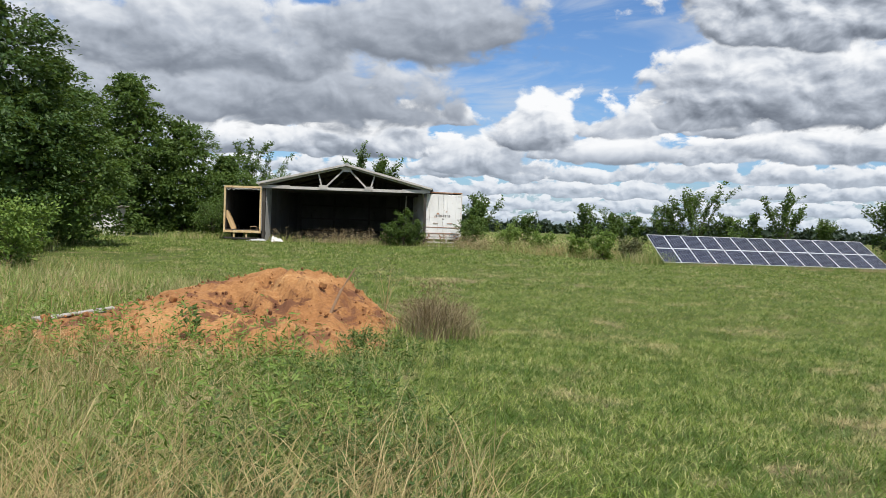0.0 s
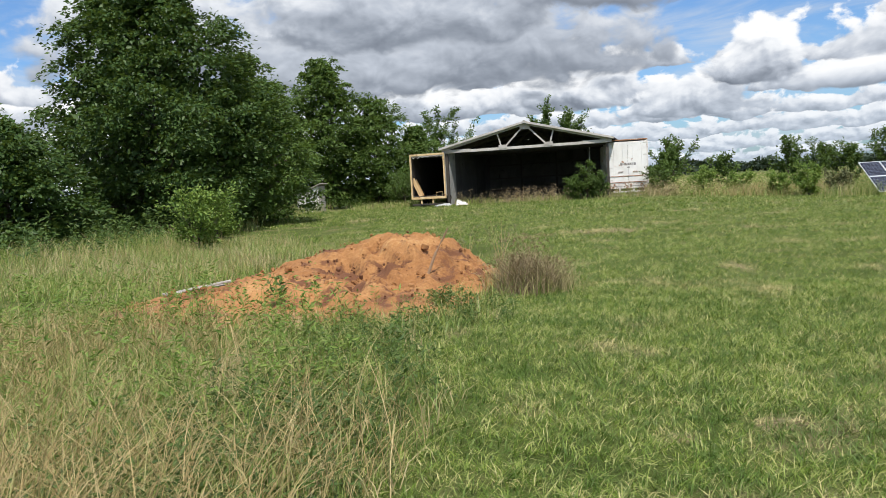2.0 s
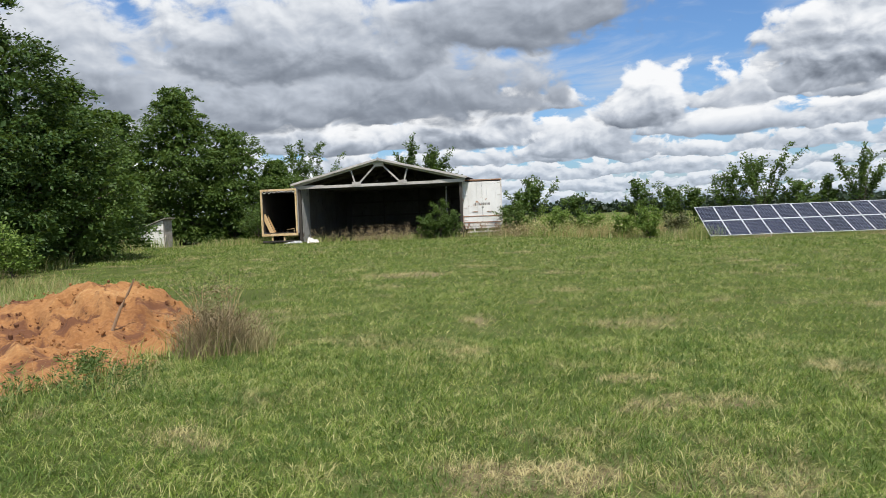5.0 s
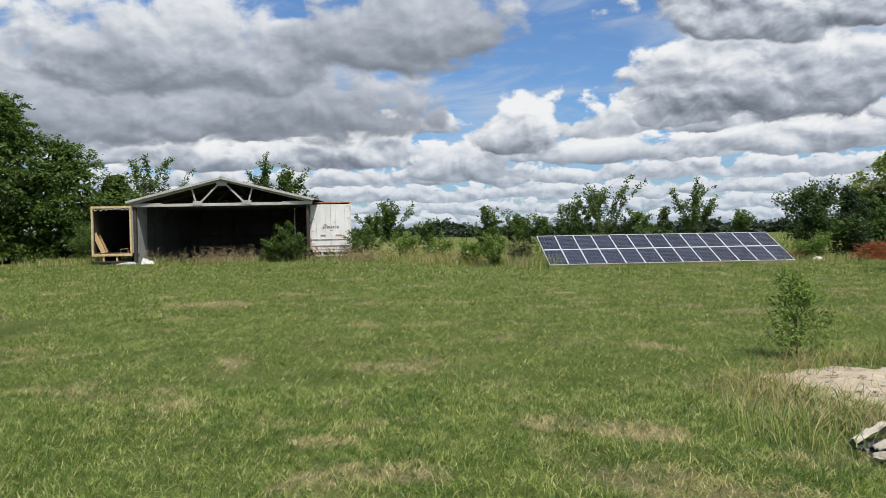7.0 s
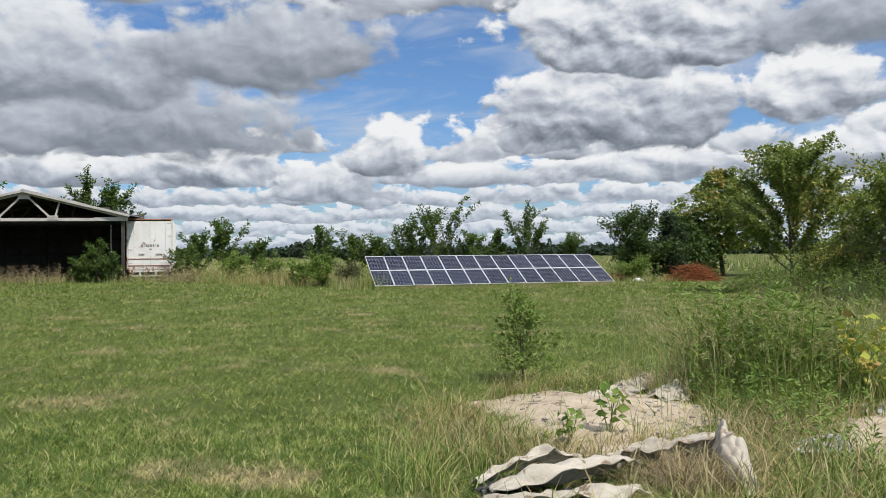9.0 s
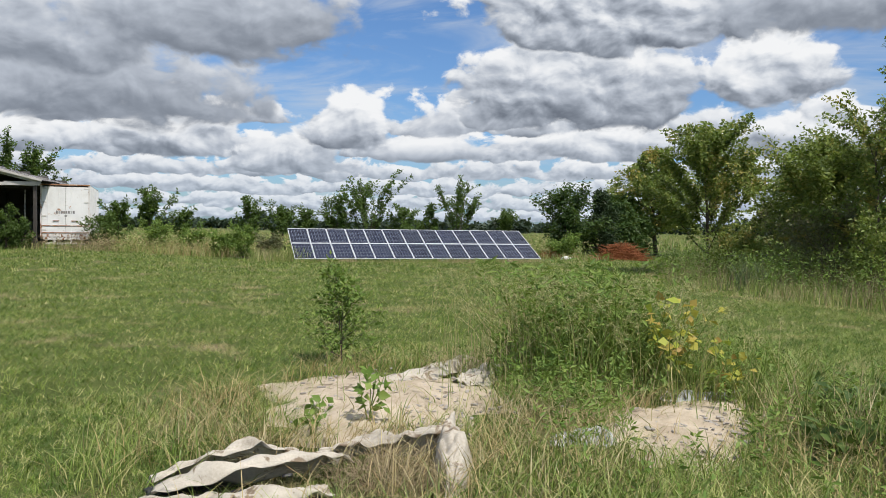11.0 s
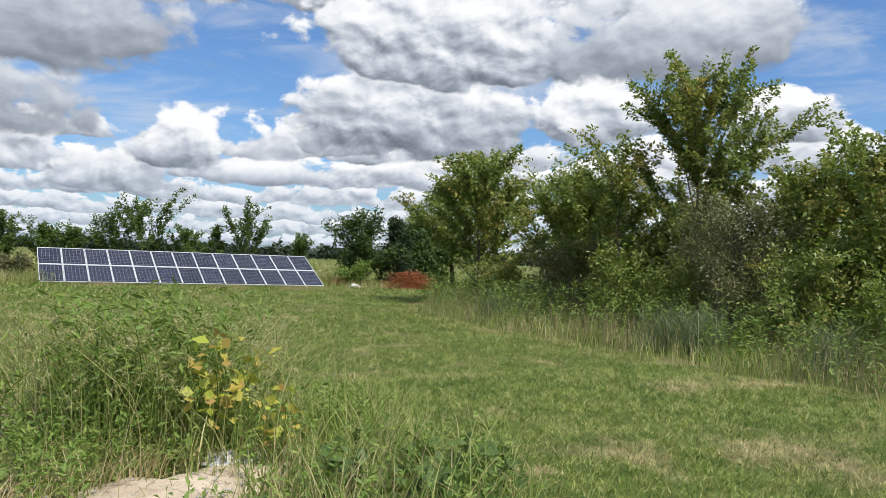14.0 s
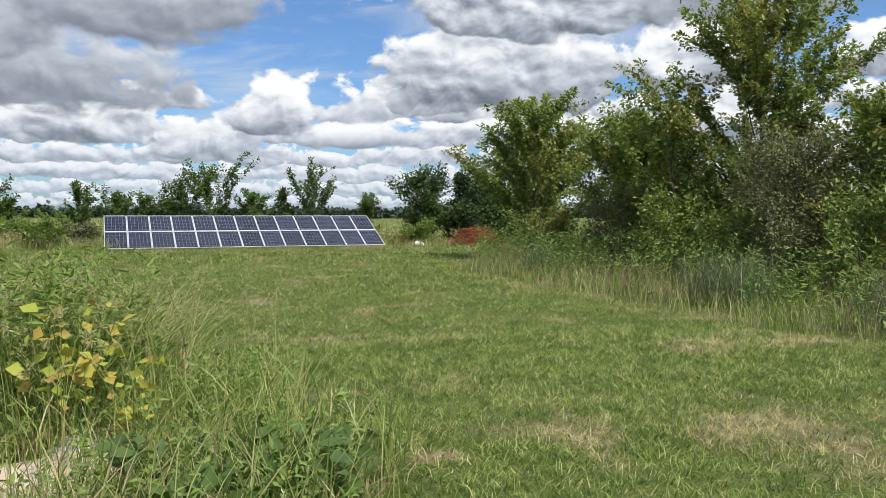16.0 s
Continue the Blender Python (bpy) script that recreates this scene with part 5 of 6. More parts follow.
# added black strips in the hollows, painted shade between the canvas folds
cloth_fold(tarp, "fold_shade", [(15.76, 6.18, 0.06), (16.0, 6.26, 0.10), (16.35, 6.36, 0.10), (16.65, 6.46, 0.05)], 0.14, 0.4, M_BLACKPL, "black strip standing for the shade between the folds")
cloth_fold(tarp, "fold_shade", [(15.75, 5.98, 0.05), (16.05, 5.88, 0.09), (16.45, 5.90, 0.09), (16.8, 6.0, 0.05)], 0.13, 0.9, M_BLACKPL)
strip = thing("canvas_strip", (0, 0, 0), "off-white canvas strip half buried in the sand", "tarp", TARPS)
cloth_fold(strip, "fold", [(17.6, 9.35, 0.07), (18.0, 9.4, 0.13), (18.4, 9.75, 0.17), (18.8, 10.1, 0.18), (19.1, 10.25, 0.1)], 0.20, 6.6, M_TARP)
cloth_fold(strip, "fold", [(18.5, 9.1, 0.10), (18.85, 9.35, 0.20), (19.2, 9.55, 0.18)], 0.22, 7.2, M_TARP)
crumpled("plastic_sheet", 19.15, 9.6, 0.9, 0.5, 25, 0.16, M_PLASTIC, "crumpled grey plastic sheet on the sand", 3.3, 4.2, category="plastic sheet", group=TARPS, base=0.04)
crumpled("plastic_sheet", 19.7, 10.2, 0.6, 0.45, 15, 0.24, M_BLACKPL, "crumpled black plastic sheet on the sand", 5.1, 3.6, category="plastic sheet", group=TARPS, base=0.03)
crumpled("plastic_sheet", 20.85, 8.3, 0.9, 0.4, 15, 0.12, M_PLASTIC, "crumpled grey plastic sheet under the weeds", 6.3, 4.2, category="plastic sheet", group=TARPS)
crumpled("plastic_sheet", 18.96, 6.9, 0.5, 0.3, -30, 0.10, M_PLASTIC, "crumpled pale plastic scrap in the weeds", 7.7, 4.2, category="plastic sheet", group=TARPS)
crumpled("white_sheet", -3.95, 44.75, 0.7, 0.5, 10, 0.34, M_WHITEWORN, "crumpled white plastic sheet by the barn mouth", 2.2, 2.6, category="plastic sheet")
crumpled("white_sheet", -5.3, 45.1, 1.1, 0.35, 0, 0.14, M_PLASTIC, "grey plastic sheet by the open trailer", 3.9, 2.6, category="plastic sheet")


# ---- rough grass and weeds ----
def tall_zone(x, y):
    """How far a place belongs to the unmown grass round the mound."""
    edge = 6.15 + 0.5 * lumps(x, y, 1.1, 0.4) + np.clip((y - 9.3) * -0.85, -9.5, 0.2) + np.clip((4.5 - y) * 0.2, 0, 0.6)
    w = np.clip((edge - x) / 1.5, 0, 1) * np.clip((y + 1.0) / 0.8, 0, 1) * np.clip((24 + 0.25 * x - y) / 3, 0, 1)
    m = mound_h(x, y)
    return w * np.where(m > 0.05, 0.02, np.where(m > -0.06, 0.4, 1.0))


def plot_zone(x, y):
    """The weedy plot with the sand and tarps."""
    d = np.sqrt(((x - 18.9) / 3.4) ** 2 + ((y - 7.3) / 3.4) ** 2) + 0.12 * lumps(x, y, 2.3, 0.7)
    w = np.clip((1.08 - d) / 0.2, 0, 1)
    s1 = np.sqrt(((x - 17.6) / 1.25) ** 2 + ((y - 8.65) / 1.35) ** 2) + 0.25 * lumps(x, y, 4.0, 1.0) < 1
    a, b = (x - 20.1 + y - 7.15) * 0.707, (y - 7.15 - x + 20.1) * 0.707
    s2 = np.sqrt((a / 1.1) ** 2 + (b / 0.55) ** 2) + 0.25 * lumps(x, y, 4.0, 2.0) < 1
    s3 = (np.abs(x - 16.4) < 0.8) & (np.abs(y - 6.15) < 0.6)
    return w * np.where(s1 | s2 | s3, 0.06, 1.0)


def hedge_zone(x, y):
    """The unmown strip under the elms."""
    edge = 29.0 + 0.35 * lumps(x, y, 1.4, 0.2) + np.clip((y - 24) * 0.45, 0, 8)
    return np.clip((x - edge) / 0.5, 0, 1)


def barn_zone(x, y):
    e = 44.6 + 0.5 * lumps(x, y, 1.2, 2.2) - np.clip((x - 9) * 0.28, 0, 3.0)
    e = e + 1.5 * np.clip((-4.2 - x) / 0.6, 0, 1) * np.clip((x + 9.0) / 0.6, 0, 1)
    inside = (x > -5.0) & (x < 4.8) & (y > 47.5)
    under = (x > 17.5) & (x < 31.2) & (y > 39.4) & (y < 43.3)
    return np.clip((y - e) / 0.5, 0, 1) * np.where(inside | under, 0.0, 1.0)


def rough(x, y):
    return np.maximum.reduce([tall_zone(x, y), plot_zone(x, y), hedge_zone(x, y), barn_zone(x, y)])


def make_lawn():
    """Mown turf: dense and fine where the path runs, sparser and broader far off."""
    rng = np.random.default_rng(2)
    out = []

    def mown(x, y):
        bare = np.where(mound_h(x, y) > 0.06, 0.0, 1.0)
        return np.clip(1.05 - rough(x, y), 0, 1) * bare * (0.72 + 0.28 * lumps(x, y, 1.6, 0.3))
    for n, x0, x1, y0, y1, ln, wd, lean, sg in ((170000, 5.2, 17.5, 0.5, 9.5, 0.095, 0.0068, 1.0, 1), (210000, 5.2, 17.5, 0.5, 9.5, 0.08, 0.0066, 1.2, 0), (140000, 17.5, 30, 3.0, 12.5, 0.095, 0.0068, 1.0, 1), (170000, 17.5, 30, 3.0, 12.5, 0.08, 0.0066, 1.2, 0),
                                                (185000, 4.5, 30, 9.5, 18, 0.10, 0.0088, 0.9, 0), (130000, -4, 31, 18, 30, 0.11, 0.015, 0.8, 0),
                                                (100000, -14, 36, 30, 46, 0.12, 0.03, 0.6, 0), (45000, 28, 50, 20, 52, 0.10, 0.022, 0.4, 0), (50000, -20, 6, 9, 46, 0.10, 0.018, 0.4, 0), (90000, -2, 30, -7, 3.0, 0.10, 0.013, 0.9, 0)):
        p = scatter(rng, n, x0, x1, y0, y1, mown)
        k = len(p)
        c = p[rng.integers(0, k, k // 9)]
        i = rng.uniform(size=k) < 0.6
        p[i] = c[rng.integers(0, len(c), i.sum())] + rng.normal(0, 0.022 + wd, (i.sum(), 3)) * np.array([1, 1, 0])
        out.append(blades(rng, p, ln * rng.uniform(0.5, 1.35, k), wd * rng.uniform(0.7, 1.3, k), lean * rng.uniform(0.5, 1.6, k), sg))
    single("mown_grass", np_mesh("mown_grass", *joined(*out)), M_LAWN, "short mown meadow grass, green with straw-coloured patches", "grass", kind="stuff")


make_lawn()


def bed(name, label, seed, zone, area, n, h, wd, lean, mat, segs=2, wind=0.25):
    rng = np.random.default_rng(seed)
    p = scatter(rng, n, *area, zone)
    k = len(p)
    v, f = blades(rng, p, h * rng.uniform(0.45, 1.25, k), wd * rng.uniform(0.7, 1.3, k), lean * rng.uniform(0.4, 1.7, k), segs, wind)
    single(name, np_mesh(name, v, f), mat, label, "grass", kind="stuff")


def weeds(name, label, seed, zone, area, n, h, leaf, mat, per=16, spread=0.09, stem=M_DRY, aspect=0.32):
    """Upright broad-leaved weeds, leaves all the way up the stems."""
    rng = np.random.default_rng(seed)
    p = scatter(rng, n, *area, zone)
    k = len(p)
    hh = h * rng.uniform(0.45, 1.2, k)
    t = rng.uniform(0.12, 1.0, (k, per))
    a = rng.uniform(0, 6.28, (k, per))
    tip = rng.normal(0, 0.12, (k, 1, 2)) * hh[:, None, None]
    q = np.empty((k, per, 3))
    q[..., :2] = p[:, None, :2] + tip * (t ** 2)[..., None]
    q[..., 2] = p[:, None, 2] + t * hh[:, None]
    along = np.stack([np.cos(a), np.sin(a), 0.45 * np.ones_like(a)], 2)
    q[..., :2] += along[..., :2] * spread * rng.uniform(0, 1, (k, per, 1)) * (1.15 - t)[..., None]
    lv = leaves(rng, q.reshape(-1, 3), leaf, aspect, 0.6, 0.1, along.reshape(-1, 3) * 2)
    # stems follow the same bend as thin strips
    sv = np.stack([p + [0.004, 0, 0], p - [0.004, 0, 0], np.concatenate([p[:, :2] + tip[:, 0] , (p[:, 2] + hh)[:, None]], 1)], 1).reshape(-1, 3)
    sf = (np.arange(k) * 3)[:, None] + np.array([[0, 1, 2]])
    single(name, np_mesh(name, *joined(lv, (sv, sf))), mat, label, "weeds", kind="stuff")


# round the mound
NEAR = (-1.0, 6.8, -0.6, 9.0)
bed("tall_dry_grass", "tall straw-coloured dry grass", 31, lambda x, y: tall_zone(x, y) * np.clip(0.30 + 0.6 * lumps(x, y, 0.9, 1.0) + (2.6 - y) * 0.22 + (4.6 - x) * 0.10, 0.02, 1) * np.clip((6.3 - y) / 1.5, 0, 1), NEAR, 52000, 0.66, 0.0062, 0.75, M_DRY, 2)
bed("rank_green_grass", "rank knee-high green grass round the clay mound", 32, lambda x, y: tall_zone(x, y) * np.clip(0.75 - 0.4 * lumps(x, y, 0.9, 1.0), 0, 1), NEAR, 70000, 0.33, 0.0085, 0.7, M_RANK, 1)
weeds("meadow_weeds", "upright green meadow weeds in the tall grass", 33, lambda x, y: tall_zone(x, y) * np.clip((y - 1.3) / 1.4, 0.05, 1) * np.clip(0.35 + 0.8 * lumps(x, y, 1.3, 2.0), 0, 1), (0.5, 6.0, 0.4, 5.9), 1100, 0.75, 0.07, M_WEED, 26, aspect=0.24)
weeds("mound_front_weeds", "upright weeds in front of the clay mound", 39, lambda x, y: np.clip(1.2 - np.hypot((x - 1.7) / 1.6, (y - 5.2) / 1.1), 0, 1), (0, 3.6, 4.0, 6.4), 340, 0.85, 0.075, M_WEED, 28, aspect=0.26)
weeds("low_weeds", "low bushy green weeds at the grass edge", 34, lambda x, y: tall_zone(x, y) * np.clip((x - 4.2) / 1.5, 0, 1), (3.8, 6.6, 0.2, 7.2), 1800, 0.3, 0.06, M_WEED_DARK, 18, 0.12)
bed("meadow_grass", "tall yellow-green meadow grass behind the mound", 35, tall_zone, (-9.0, 5.0, 8.5, 25), 42000, 0.42, 0.012, 0.55, M_RANK, 1)
bed("meadow_straw", "pale dry seed stalks in the meadow", 36, lambda x, y: tall_zone(x, y) * np.clip(0.4 + lumps(x, y, 0.7, 0.5), 0, 1), (-9.0, 2.5, 5, 24), 9000, 0.62, 0.009, 0.35, M_DRY, 1)
bed("left_meadow_edge", "rough grass and weeds along the tree foot", 37, lambda x, y: np.clip((-8.6 - 0.23 * (y - 24) - x + lumps(x, y, 0.8, 1)) / 1.0, 0, 1), (-24, -5, 14, 50), 26000, 0.75, 0.022, 0.4, M_RANK, 1)
weeds("tree_foot_weeds", "leafy weeds along the tree foot", 38, lambda x, y: np.clip((-9.2 - 0.23 * (y - 24) - x + lumps(x, y, 0.8, 1)) / 1.0, 0, 1), (-24, -5, 14, 52), 1600, 1.3, 0.17, M_WEED_DARK, 18, 0.3)

# weedy plot
def front(x, y):
    """Thin growth on the trodden side of the small sand heap."""
    return np.where((x > 18.7) & (x < 20.5) & (y < 6.5), 0.15, 1.0)


PLOT = (15, 23, 3.4, 11)
bed("plot_green_grass", "rank green grass between sand and tarps", 51, lambda x, y: plot_zone(x, y) * np.clip(0.6 + 0.6 * lumps(x, y, 1.6, 3.0), 0, 1), PLOT, 42000, 0.34, 0.009, 0.7, M_RANK, 2)
bed("plot_dry_grass", "bent straw-coloured grass round the tarps", 52, lambda x, y: plot_zone(x, y) * np.clip(0.45 - 0.8 * lumps(x, y, 1.6, 3.0) + np.clip((17.5 - x) * 0.15, 0, 0.4), 0, 1), PLOT, 17000, 0.40, 0.0075, 1.0, M_DRY, 2)
weeds("plot_weeds", "leafy green weeds in the sandy plot", 53, lambda x, y: front(x, y) * plot_zone(x, y) * np.clip((x - 18.3) / 1.2, 0, 1) * np.clip(0.6 + 0.5 * lumps(x, y, 2.0, 1.0), 0, 1), (18, 22.6, 4.2, 10.4), 2300, 0.5, 0.065, M_WEED, 22, 0.1)
weeds("tall_plot_weeds", "tall bushy green weeds beside the sand", 54, lambda x, y: np.clip(1.2 - np.hypot((x - 20.1) / 1.1, (y - 9.35) / 0.9), 0, 1), (18.8, 21.8, 8.2, 10.8), 640, 1.2, 0.115, M_WEED, 30, 0.18, aspect=0.26)
bed("tall_plot_grass", "head-high green grass beside the sand", 56, lambda x, y: np.clip(1.25 - np.hypot((x - 20.1) / 1.1, (y - 9.4) / 0.95), 0, 1), (18.8, 21.9, 8.2, 11), 7500, 1.2, 0.010, 0.6, M_RANK, 3)
bed("plot_edge_stalks", "tall straw stalks and green grass at the plot edge", 67, lambda x, y: front(x, y) * plot_zone(x, y) * np.clip((x - 20.0) / 0.8, 0, 1), (19.8, 22.8, 4.2, 9.5), 7000, 0.62, 0.0095, 0.4, M_RANK, 3)
bed("dead_grass_pile", "heap of matted dead brown grass under the tarp", 55, lambda x, y: np.clip(1.15 - np.hypot((x - 17.25) / 0.45, (y - 6.1) / 0.42), 0, 1), (16.6, 18.2, 5.4, 7.1), 5200, 0.36, 0.005, 1.3, M_DEAD, 3)


weeds("broad_weeds", "broad-leaved dark weeds at the plot edge", 70, lambda x, y: np.clip(1.2 - np.hypot((x - 21.5) / 0.9, (y - 6.2) / 0.9), 0, 1), (20.4, 22.6, 5.0, 7.4), 240, 0.42, 0.12, M_WEED_DARK, 16, 0.12, aspect=0.6)


def sand_debris():
    rng = np.random.default_rng(17)
    g = Geo()
    for _ in range(420):
        x, y = (rng.normal(17.85, 0.5), rng.normal(8.6, 0.6)) if rng.uniform() < 0.65 else (rng.normal(20.1, 0.4), rng.normal(7.15, 0.4))
        q = rng.uniform(0.008, 0.035)
        g.box((x, y, g1(x, y) + 0.07), (q * rng.uniform(1, 3), q, q * 0.6), q * 0.15, Euler((0, 0, rng.uniform(0, 3))).to_matrix())
    single("sand_debris", g, M_GREYWOOD, "small twigs and stones strewn on the sand", "debris", kind="stuff")


sand_debris()


def foxtails():
    """Drooping foxtail seed heads over the weeds."""
    rng = np.random.default_rng(57)
    stem, heads = Geo(), []
    for _ in range(260):
        x, y = rng.normal(20.0, 0.85), rng.normal(9.1, 0.8)
        h, a, r = rng.uniform(0.8, 1.35), rng.uniform(0, 6.28), rng.uniform(0.12, 0.28)
        t = np.linspace(0, 1, 6)
        d = np.array([math.cos(a), math.sin(a)])
        P = np.stack([x + d[0] * r * t ** 3, y + d[1] * r * t ** 3, g1(x, y) + h * (t - 0.12 * t ** 4)], 1)
        stem.tube(P, [0.003, 0.003, 0.0025, 0.002, 0.002, 0.0015], 3, False)
        end = P[-1]
        k = 26
        s = np.linspace(0, 1, k)
        c = end + np.stack([d[0] * 0.10 * s, d[1] * 0.10 * s, 0.02 * s - 0.09 * s ** 2], 1) + rng.normal(0, 0.004, (k, 3))
        heads.append(leaves(rng, c, 0.042, 0.25, 1.5, 0.0))
    e = thing("foxtail_clump", (20.0, 9.1, 0), "clump of foxtail grass with drooping pale seed heads", "grass clump")
    a = part("stalk_tangle", stem, M_RANK, e)
    b = part("seed_plume", np_mesh("seed_heads", *joined(*heads)), leafy("foxtail_heads", [(0.30, 0.31, 0.12), (0.42, 0.40, 0.20)], sheer=0.4), e)
    for o in (a, b):
        tagged(o, kind="stuff")
        o.matrix_basis = Matrix.Translation((-20.0, -9.1, 0))


foxtails()


def stalk_plant(name, x, y, h, n_stem, leaf, n_leaf, mat, label, seed, spread=0.3, aspect=0.85, stem_mat=None, low=0.35, category="plant"):
    rng = np.random.default_rng(seed)
    e = thing(name, (x, y, g1(x, y)), label, category)
    g, pos, way = Geo(), [], []
    for i in range(n_stem):
        a, r, hh = rng.uniform(0, 6.28), spread * rng.uniform(0.3, 1.2), h * rng.uniform(0.6, 1.0)
        t = np.linspace(0, 1, 5)
        P = np.stack([r * math.cos(a) * t ** 1.5, r * math.sin(a) * t ** 1.5, hh * t], 1) + rng.normal(0, 0.012, (5, 3)) * (t > 0)[:, None]
        g.tube(P, 0.007 * (1.1 - 0.8 * t), 4, False)
        for f in rng.uniform(low, 1.0, n_leaf // n_stem):
            b = np.array([np.interp(f, t, P[:, c]) for c in range(3)])
            d = np.append(rng.normal(size=2), 0.1)
            d /= np.linalg.norm(d)
            pos.append(b + d * leaf * 0.8 * rng.uniform(0, 1.2))
            way.append(d)
    part("stalk_tangle", g, stem_mat or M_WEED, e)
    part("foliage", np_mesh("foliage", *leaves(rng, np.array(pos), leaf, aspect, 0.7, 0.12, np.array(way))), mat, e)
    return e


stalk_plant("yellowing_vine", 20.55, 8.35, 1.15, 9, 0.11, 90, M_YELLOW, "vine with yellowing heart-shaped leaves on bare stems", 71, 0.45)
stalk_plant("yellowing_vine", 20.95, 7.95, 0.8, 5, 0.10, 40, M_YELLOW, "low vine with yellow-green heart-shaped leaves", 72, 0.35)
tree("tall_weed", 17.45, 10.95, 1.45, 0.42, 0.04, 1500, 0.065, M_WEED, "bushy dark green weed standing beside the sand", 73, category="plant", n_limb=40, twigs=8, up=0.75, stems=2, trunk_r=0.012, profile=lambda u: 1.1 * (1 - u) ** 0.7 + 0.12, jitter=0.08)
stalk_plant("young_weed", 17.35, 7.7, 0.66, 4, 0.11, 36, M_WEED, "young weed with broad bright green leaves in the sand", 74, 0.14, 0.7)
stalk_plant("young_weed", 16.85, 7.4, 0.35, 5, 0.08, 40, M_WEED, "small leafy weed growing by the tarp", 75, 0.2, 0.7)
for i, (x, y, h, r) in enumerate(((6.22, 8.75, 0.8, 0.20), (6.5, 8.9, 0.45, 0.24), (6.0, 9.1, 0.5, 0.2))):
    rng = np.random.default_rng(176 + i)
    e = thing("dry_grass_tuft", (x, y, g1(x, y)), "upright tuft of dead brown grass beside the clay mound", "grass tuft", "dry tufts by the mound")
    q = np.stack([rng.normal(0, r, 900), rng.normal(0, r, 900), np.zeros(900)], 1)
    part("blade_mass", np_mesh("blade_mass", *blades(rng, q, h * rng.uniform(0.45, 1.15, 900), 0.008, 0.7 * rng.uniform(0.3, 1.6, 900), 2)), M_DEAD if i == 0 else M_RANK, e)
    q = np.stack([rng.normal(0, r * 0.9, 700), rng.normal(0, r * 0.9, 700), h * rng.uniform(0.35, 1.1, 700)], 1)
    part("seed_mass", np_mesh("seed_mass", *leaves(rng, q, 0.055, 0.22, 1.0, along=np.tile([0.1, 0, 1.0], (700, 1)))), M_DEAD, e)
    for o in e.children:
        tagged(o, kind="stuff")
stalk_plant("mound_weed", 3.3, 6.6, 0.75, 4, 0.10, 60, M_WEED_DARK, "upright dark weed in front of the mound", 78, 0.12, 0.45, low=0.2)
stalk_plant("mound_weed", 5.3, 7.3, 0.34, 14, 0.05, 500, M_WEED_DARK, "low bushy dark green weed at the mound foot", 79, 0.3, 0.4, low=0.1)
stalk_plant("seed_weed", 4.6, 11.7, 1.0, 9, 0.06, 120, M_OLIVE, "tall pale seed-headed weed behind the mound", 80, 0.4, 0.35, M_DRY, 0.75)
stalk_plant("seed_weed", 5.3, 11.4, 1.0, 9, 0.06, 120, M_OLIVE, "tall pale seed-headed weed behind the mound", 81, 0.4, 0.35, M_DRY, 0.75)

# under the elms
for i, (x, y, h, r) in enumerate(((31.6, 25.5, 2.0, 1.1), (32.6, 22.0, 2.7, 1.4), (32.0, 19.2, 2.3, 1.2), (33.6, 20.6, 3.4, 1.6), (32.2, 16.8, 2.2, 1.1), (33.8, 17.6, 3.2, 1.5),
                                  (32.4, 13.4, 2.4, 1.2), (34.4, 13.6, 3.2, 1.5), (32.6, 11.2, 2.0, 1.1), (34.8, 26.6, 3.0, 1.5), (37.0, 24.5, 3.6, 1.8), (37.6, 20.6, 3.8, 1.8), (38.2, 28.5, 3.4, 1.7))):
    shrub("thicket_shrub", x + 0.9, y, h * 0.8, r, int(1500 + 1300 * r), 0.12, (M_ELM, M_OLIVE, M_ELM, M_WEED)[i % 4], "tangled thicket shrub between the elms", 130 + i, group="thicket shrubs")
HEDGEROW = (28.4, 42, 8.0, 34)
bed("hedge_grass", "tall rank grass under the elms", 58, lambda x, y: hedge_zone(x, y) * np.clip(0.8 + 0.5 * lumps(x, y, 1.2, 5), 0, 1), HEDGEROW, 46000, 0.42, 0.012, 0.45, M_RANK, 1)
bed("hedge_straw", "dry brown weed stalks under the elms", 59, lambda x, y: hedge_zone(x, y) * np.clip(0.4 + 0.6 * lumps(x, y, 1.0, 1), 0, 1), HEDGEROW, 20000, 0.85, 0.010, 0.3, M_DEAD, 1)
weeds("hedge_weeds", "tangled leafy weeds under the elms", 60, lambda x, y: hedge_zone(x, y) * np.clip((x - 29.4) / 1.0, 0, 1), HEDGEROW, 2600, 1.15, 0.10, M_WEED, 24, 0.25)
for i, (x, y) in enumerate(((30.6, 13.6), (31.0, 14.1), (30.5, 14.4), (30.4, 21.5), (31.0, 11.0))):
    rng = np.random.default_rng(300 + i)
    p = np.stack([x + rng.normal(0, 0.26, 240), y + rng.normal(0, 0.26, 240), np.zeros(240)], 1)
    single("tall_grass_clump", np_mesh("tall_grass_clump", *blades(rng, p, 1.15 * rng.uniform(0.5, 1.1, 240), 0.014, 0.42 * rng.uniform(0.3, 1.6, 240), 3)), M_BLUEGRASS,
           "clump of tall blue-green reedy grass under the elms", "grass clump", "reedy grass clumps")
bed("cut_straw", "windrow of dried cut grass along the hedge foot", 61, lambda x, y: np.clip(1 - np.abs(x - 28.75 - np.clip((y - 24) * 0.45, 0, 8) - 0.35 * lumps(x, y, 1.4, 0.2)) / 0.35, 0, 1), (27.5, 32, 8, 30), 16000, 0.17, 0.008, 1.5, M_DRY, 1)

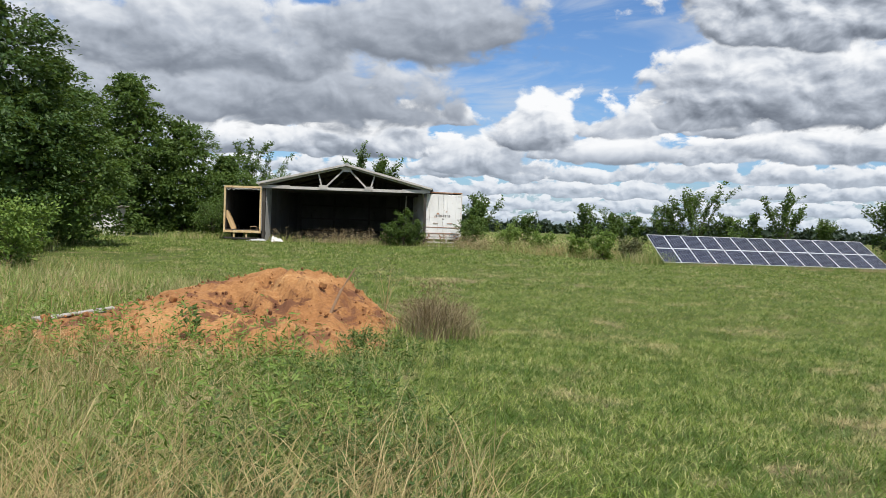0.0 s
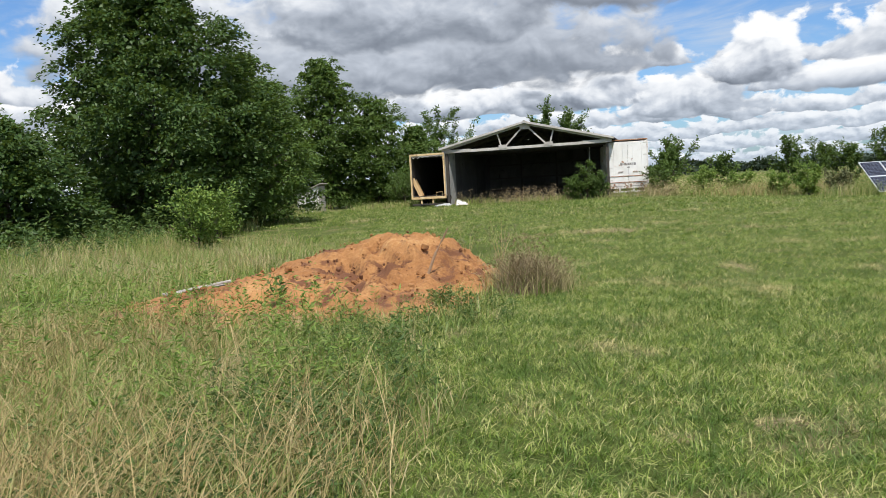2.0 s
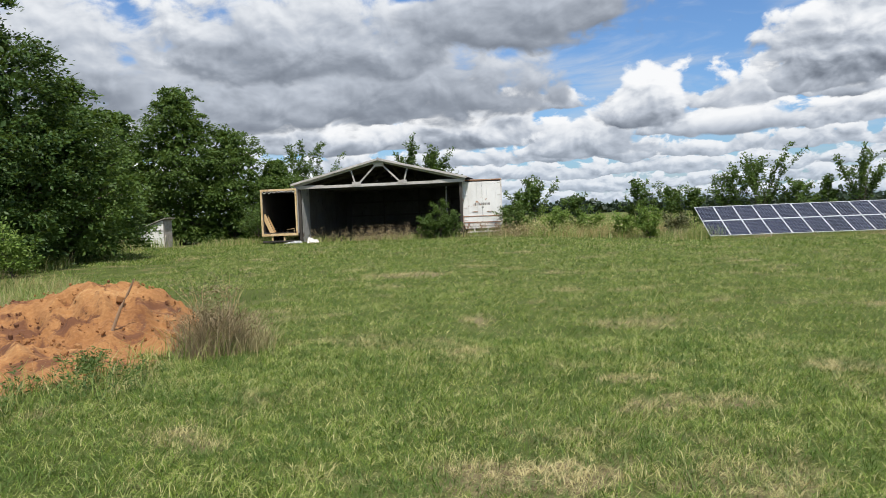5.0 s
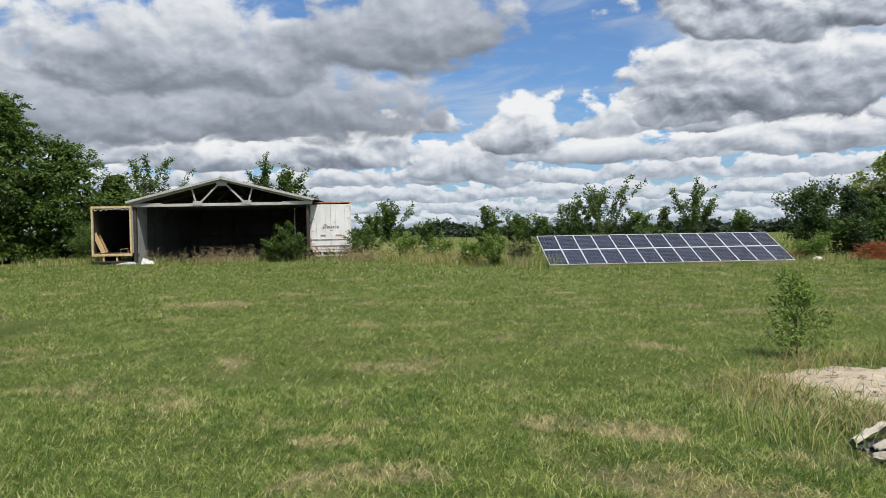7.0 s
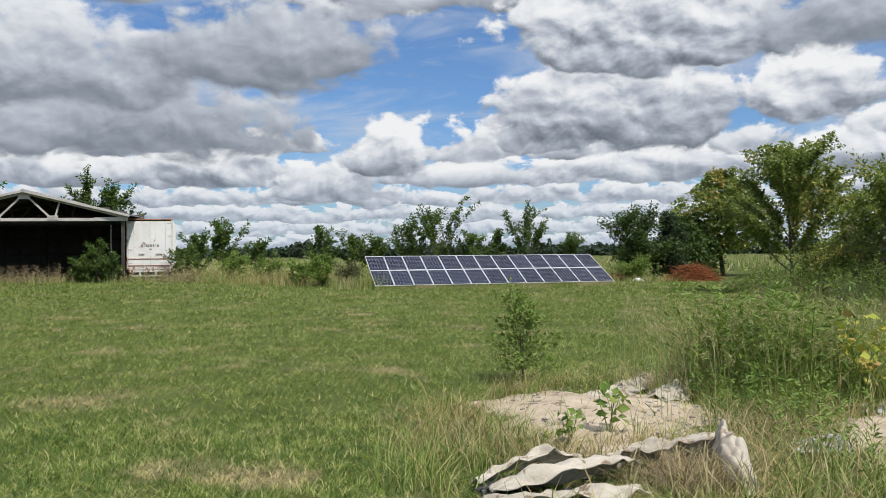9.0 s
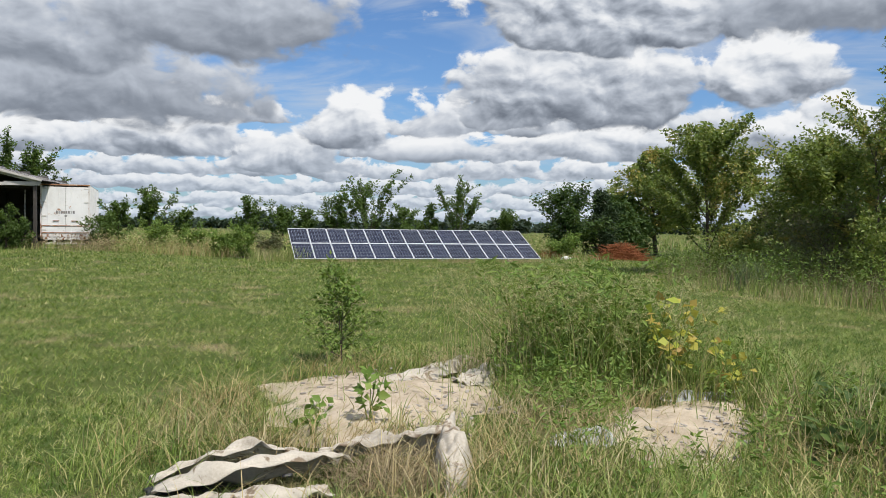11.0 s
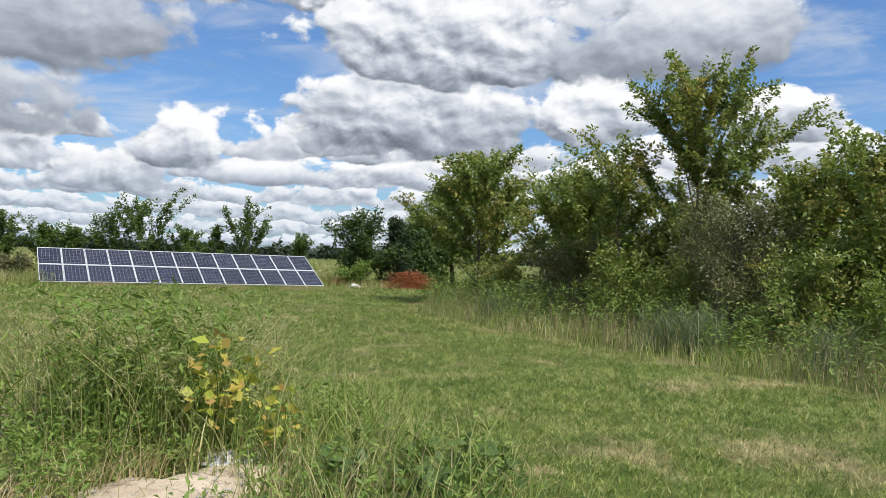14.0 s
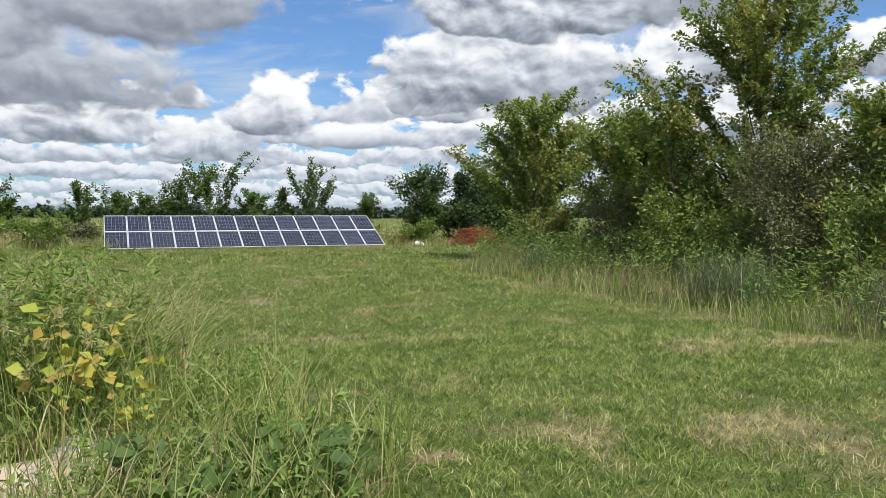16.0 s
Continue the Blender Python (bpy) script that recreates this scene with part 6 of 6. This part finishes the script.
# by the barn and the solar array
bed("barn_foot_grass", "rough grass before the barn and trailers", 62, barn_zone, (-12, 36, 41, 60), 40000, 0.5, 0.026, 0.4, M_RANK, 1)
weeds("barn_foot_weeds", "brownish weeds along the barn mouth", 63, lambda x, y: barn_zone(x, y) * np.clip(0.4 + 0.6 * lumps(x, y, 0.9, 1), 0, 1), (-4.8, 9, 44.4, 47.4), 900, 0.85, 0.10, M_DEAD, 16, 0.25)
weeds("far_meadow_weeds", "waist-high green weeds beyond the mown grass", 64, lambda x, y: barn_zone(x, y) * np.clip((y - 43.5) / 2, 0.1, 1), (8, 36, 41.5, 60), 1700, 1.05, 0.16, M_RANK, 16, 0.3)
bed("far_meadow", "tall meadow stretching to the far woods", 65, None, (-70, 130, 60, 190), 60000, 0.95, 0.10, 0.35, M_RANK, 0)
bed("solar_corner_grass", "tall dry grass round the solar array corner", 68, lambda x, y: np.clip(1.2 - np.hypot((x - 17.3) / 1.6, (y - 40.0) / 1.6), 0, 1), (15, 19.6, 38, 42), 3600, 0.8, 0.014, 0.35, M_RANK, 1)
bed("far_straw", "pale dry grass between trailer and solar array", 69, lambda x, y: barn_zone(x, y) * np.clip(0.5 + lumps(x, y, 0.6, 0.4), 0, 1), (7.5, 17.5, 42, 54), 9000, 0.85, 0.02, 0.35, M_DRY, 1)
bed("solar_foot_grass", "uncut grass at the foot of the solar array", 66, None, (18.0, 31.6, 38.5, 39.5), 5000, 0.26, 0.014, 0.4, M_RANK, 1)


def far_woods():
    rng = np.random.default_rng(91)
    out = []
    for az in np.arange(-40, 62, 0.55):
        d = rng.uniform(330, 480)
        x, y = 12 + d * math.sin(radians(az)), d * math.cos(radians(az))
        h, r = rng.uniform(3.2, 6.2), rng.uniform(3, 6)
        if rng.uniform() < 0.18:
            h *= 1.35
        k = 150
        v = rng.normal(size=(k, 3))
        v /= np.linalg.norm(v, axis=1, keepdims=True)
        p = np.array([x, y, h * 0.52]) + v * np.array([r, r, h * 0.5]) * rng.uniform(0.6, 1.05, (k, 1)) * (1 + 0.25 * np.sin(3 * v[:, :1] + az))
        out.append(leaves(rng, p, 2.1, 0.8, 1.0))
    single("far_woods", np_mesh("far_woods", *joined(*out)), M_FAR, "dark wooded skyline beyond the meadow", "woods", kind="stuff")


far_woods()
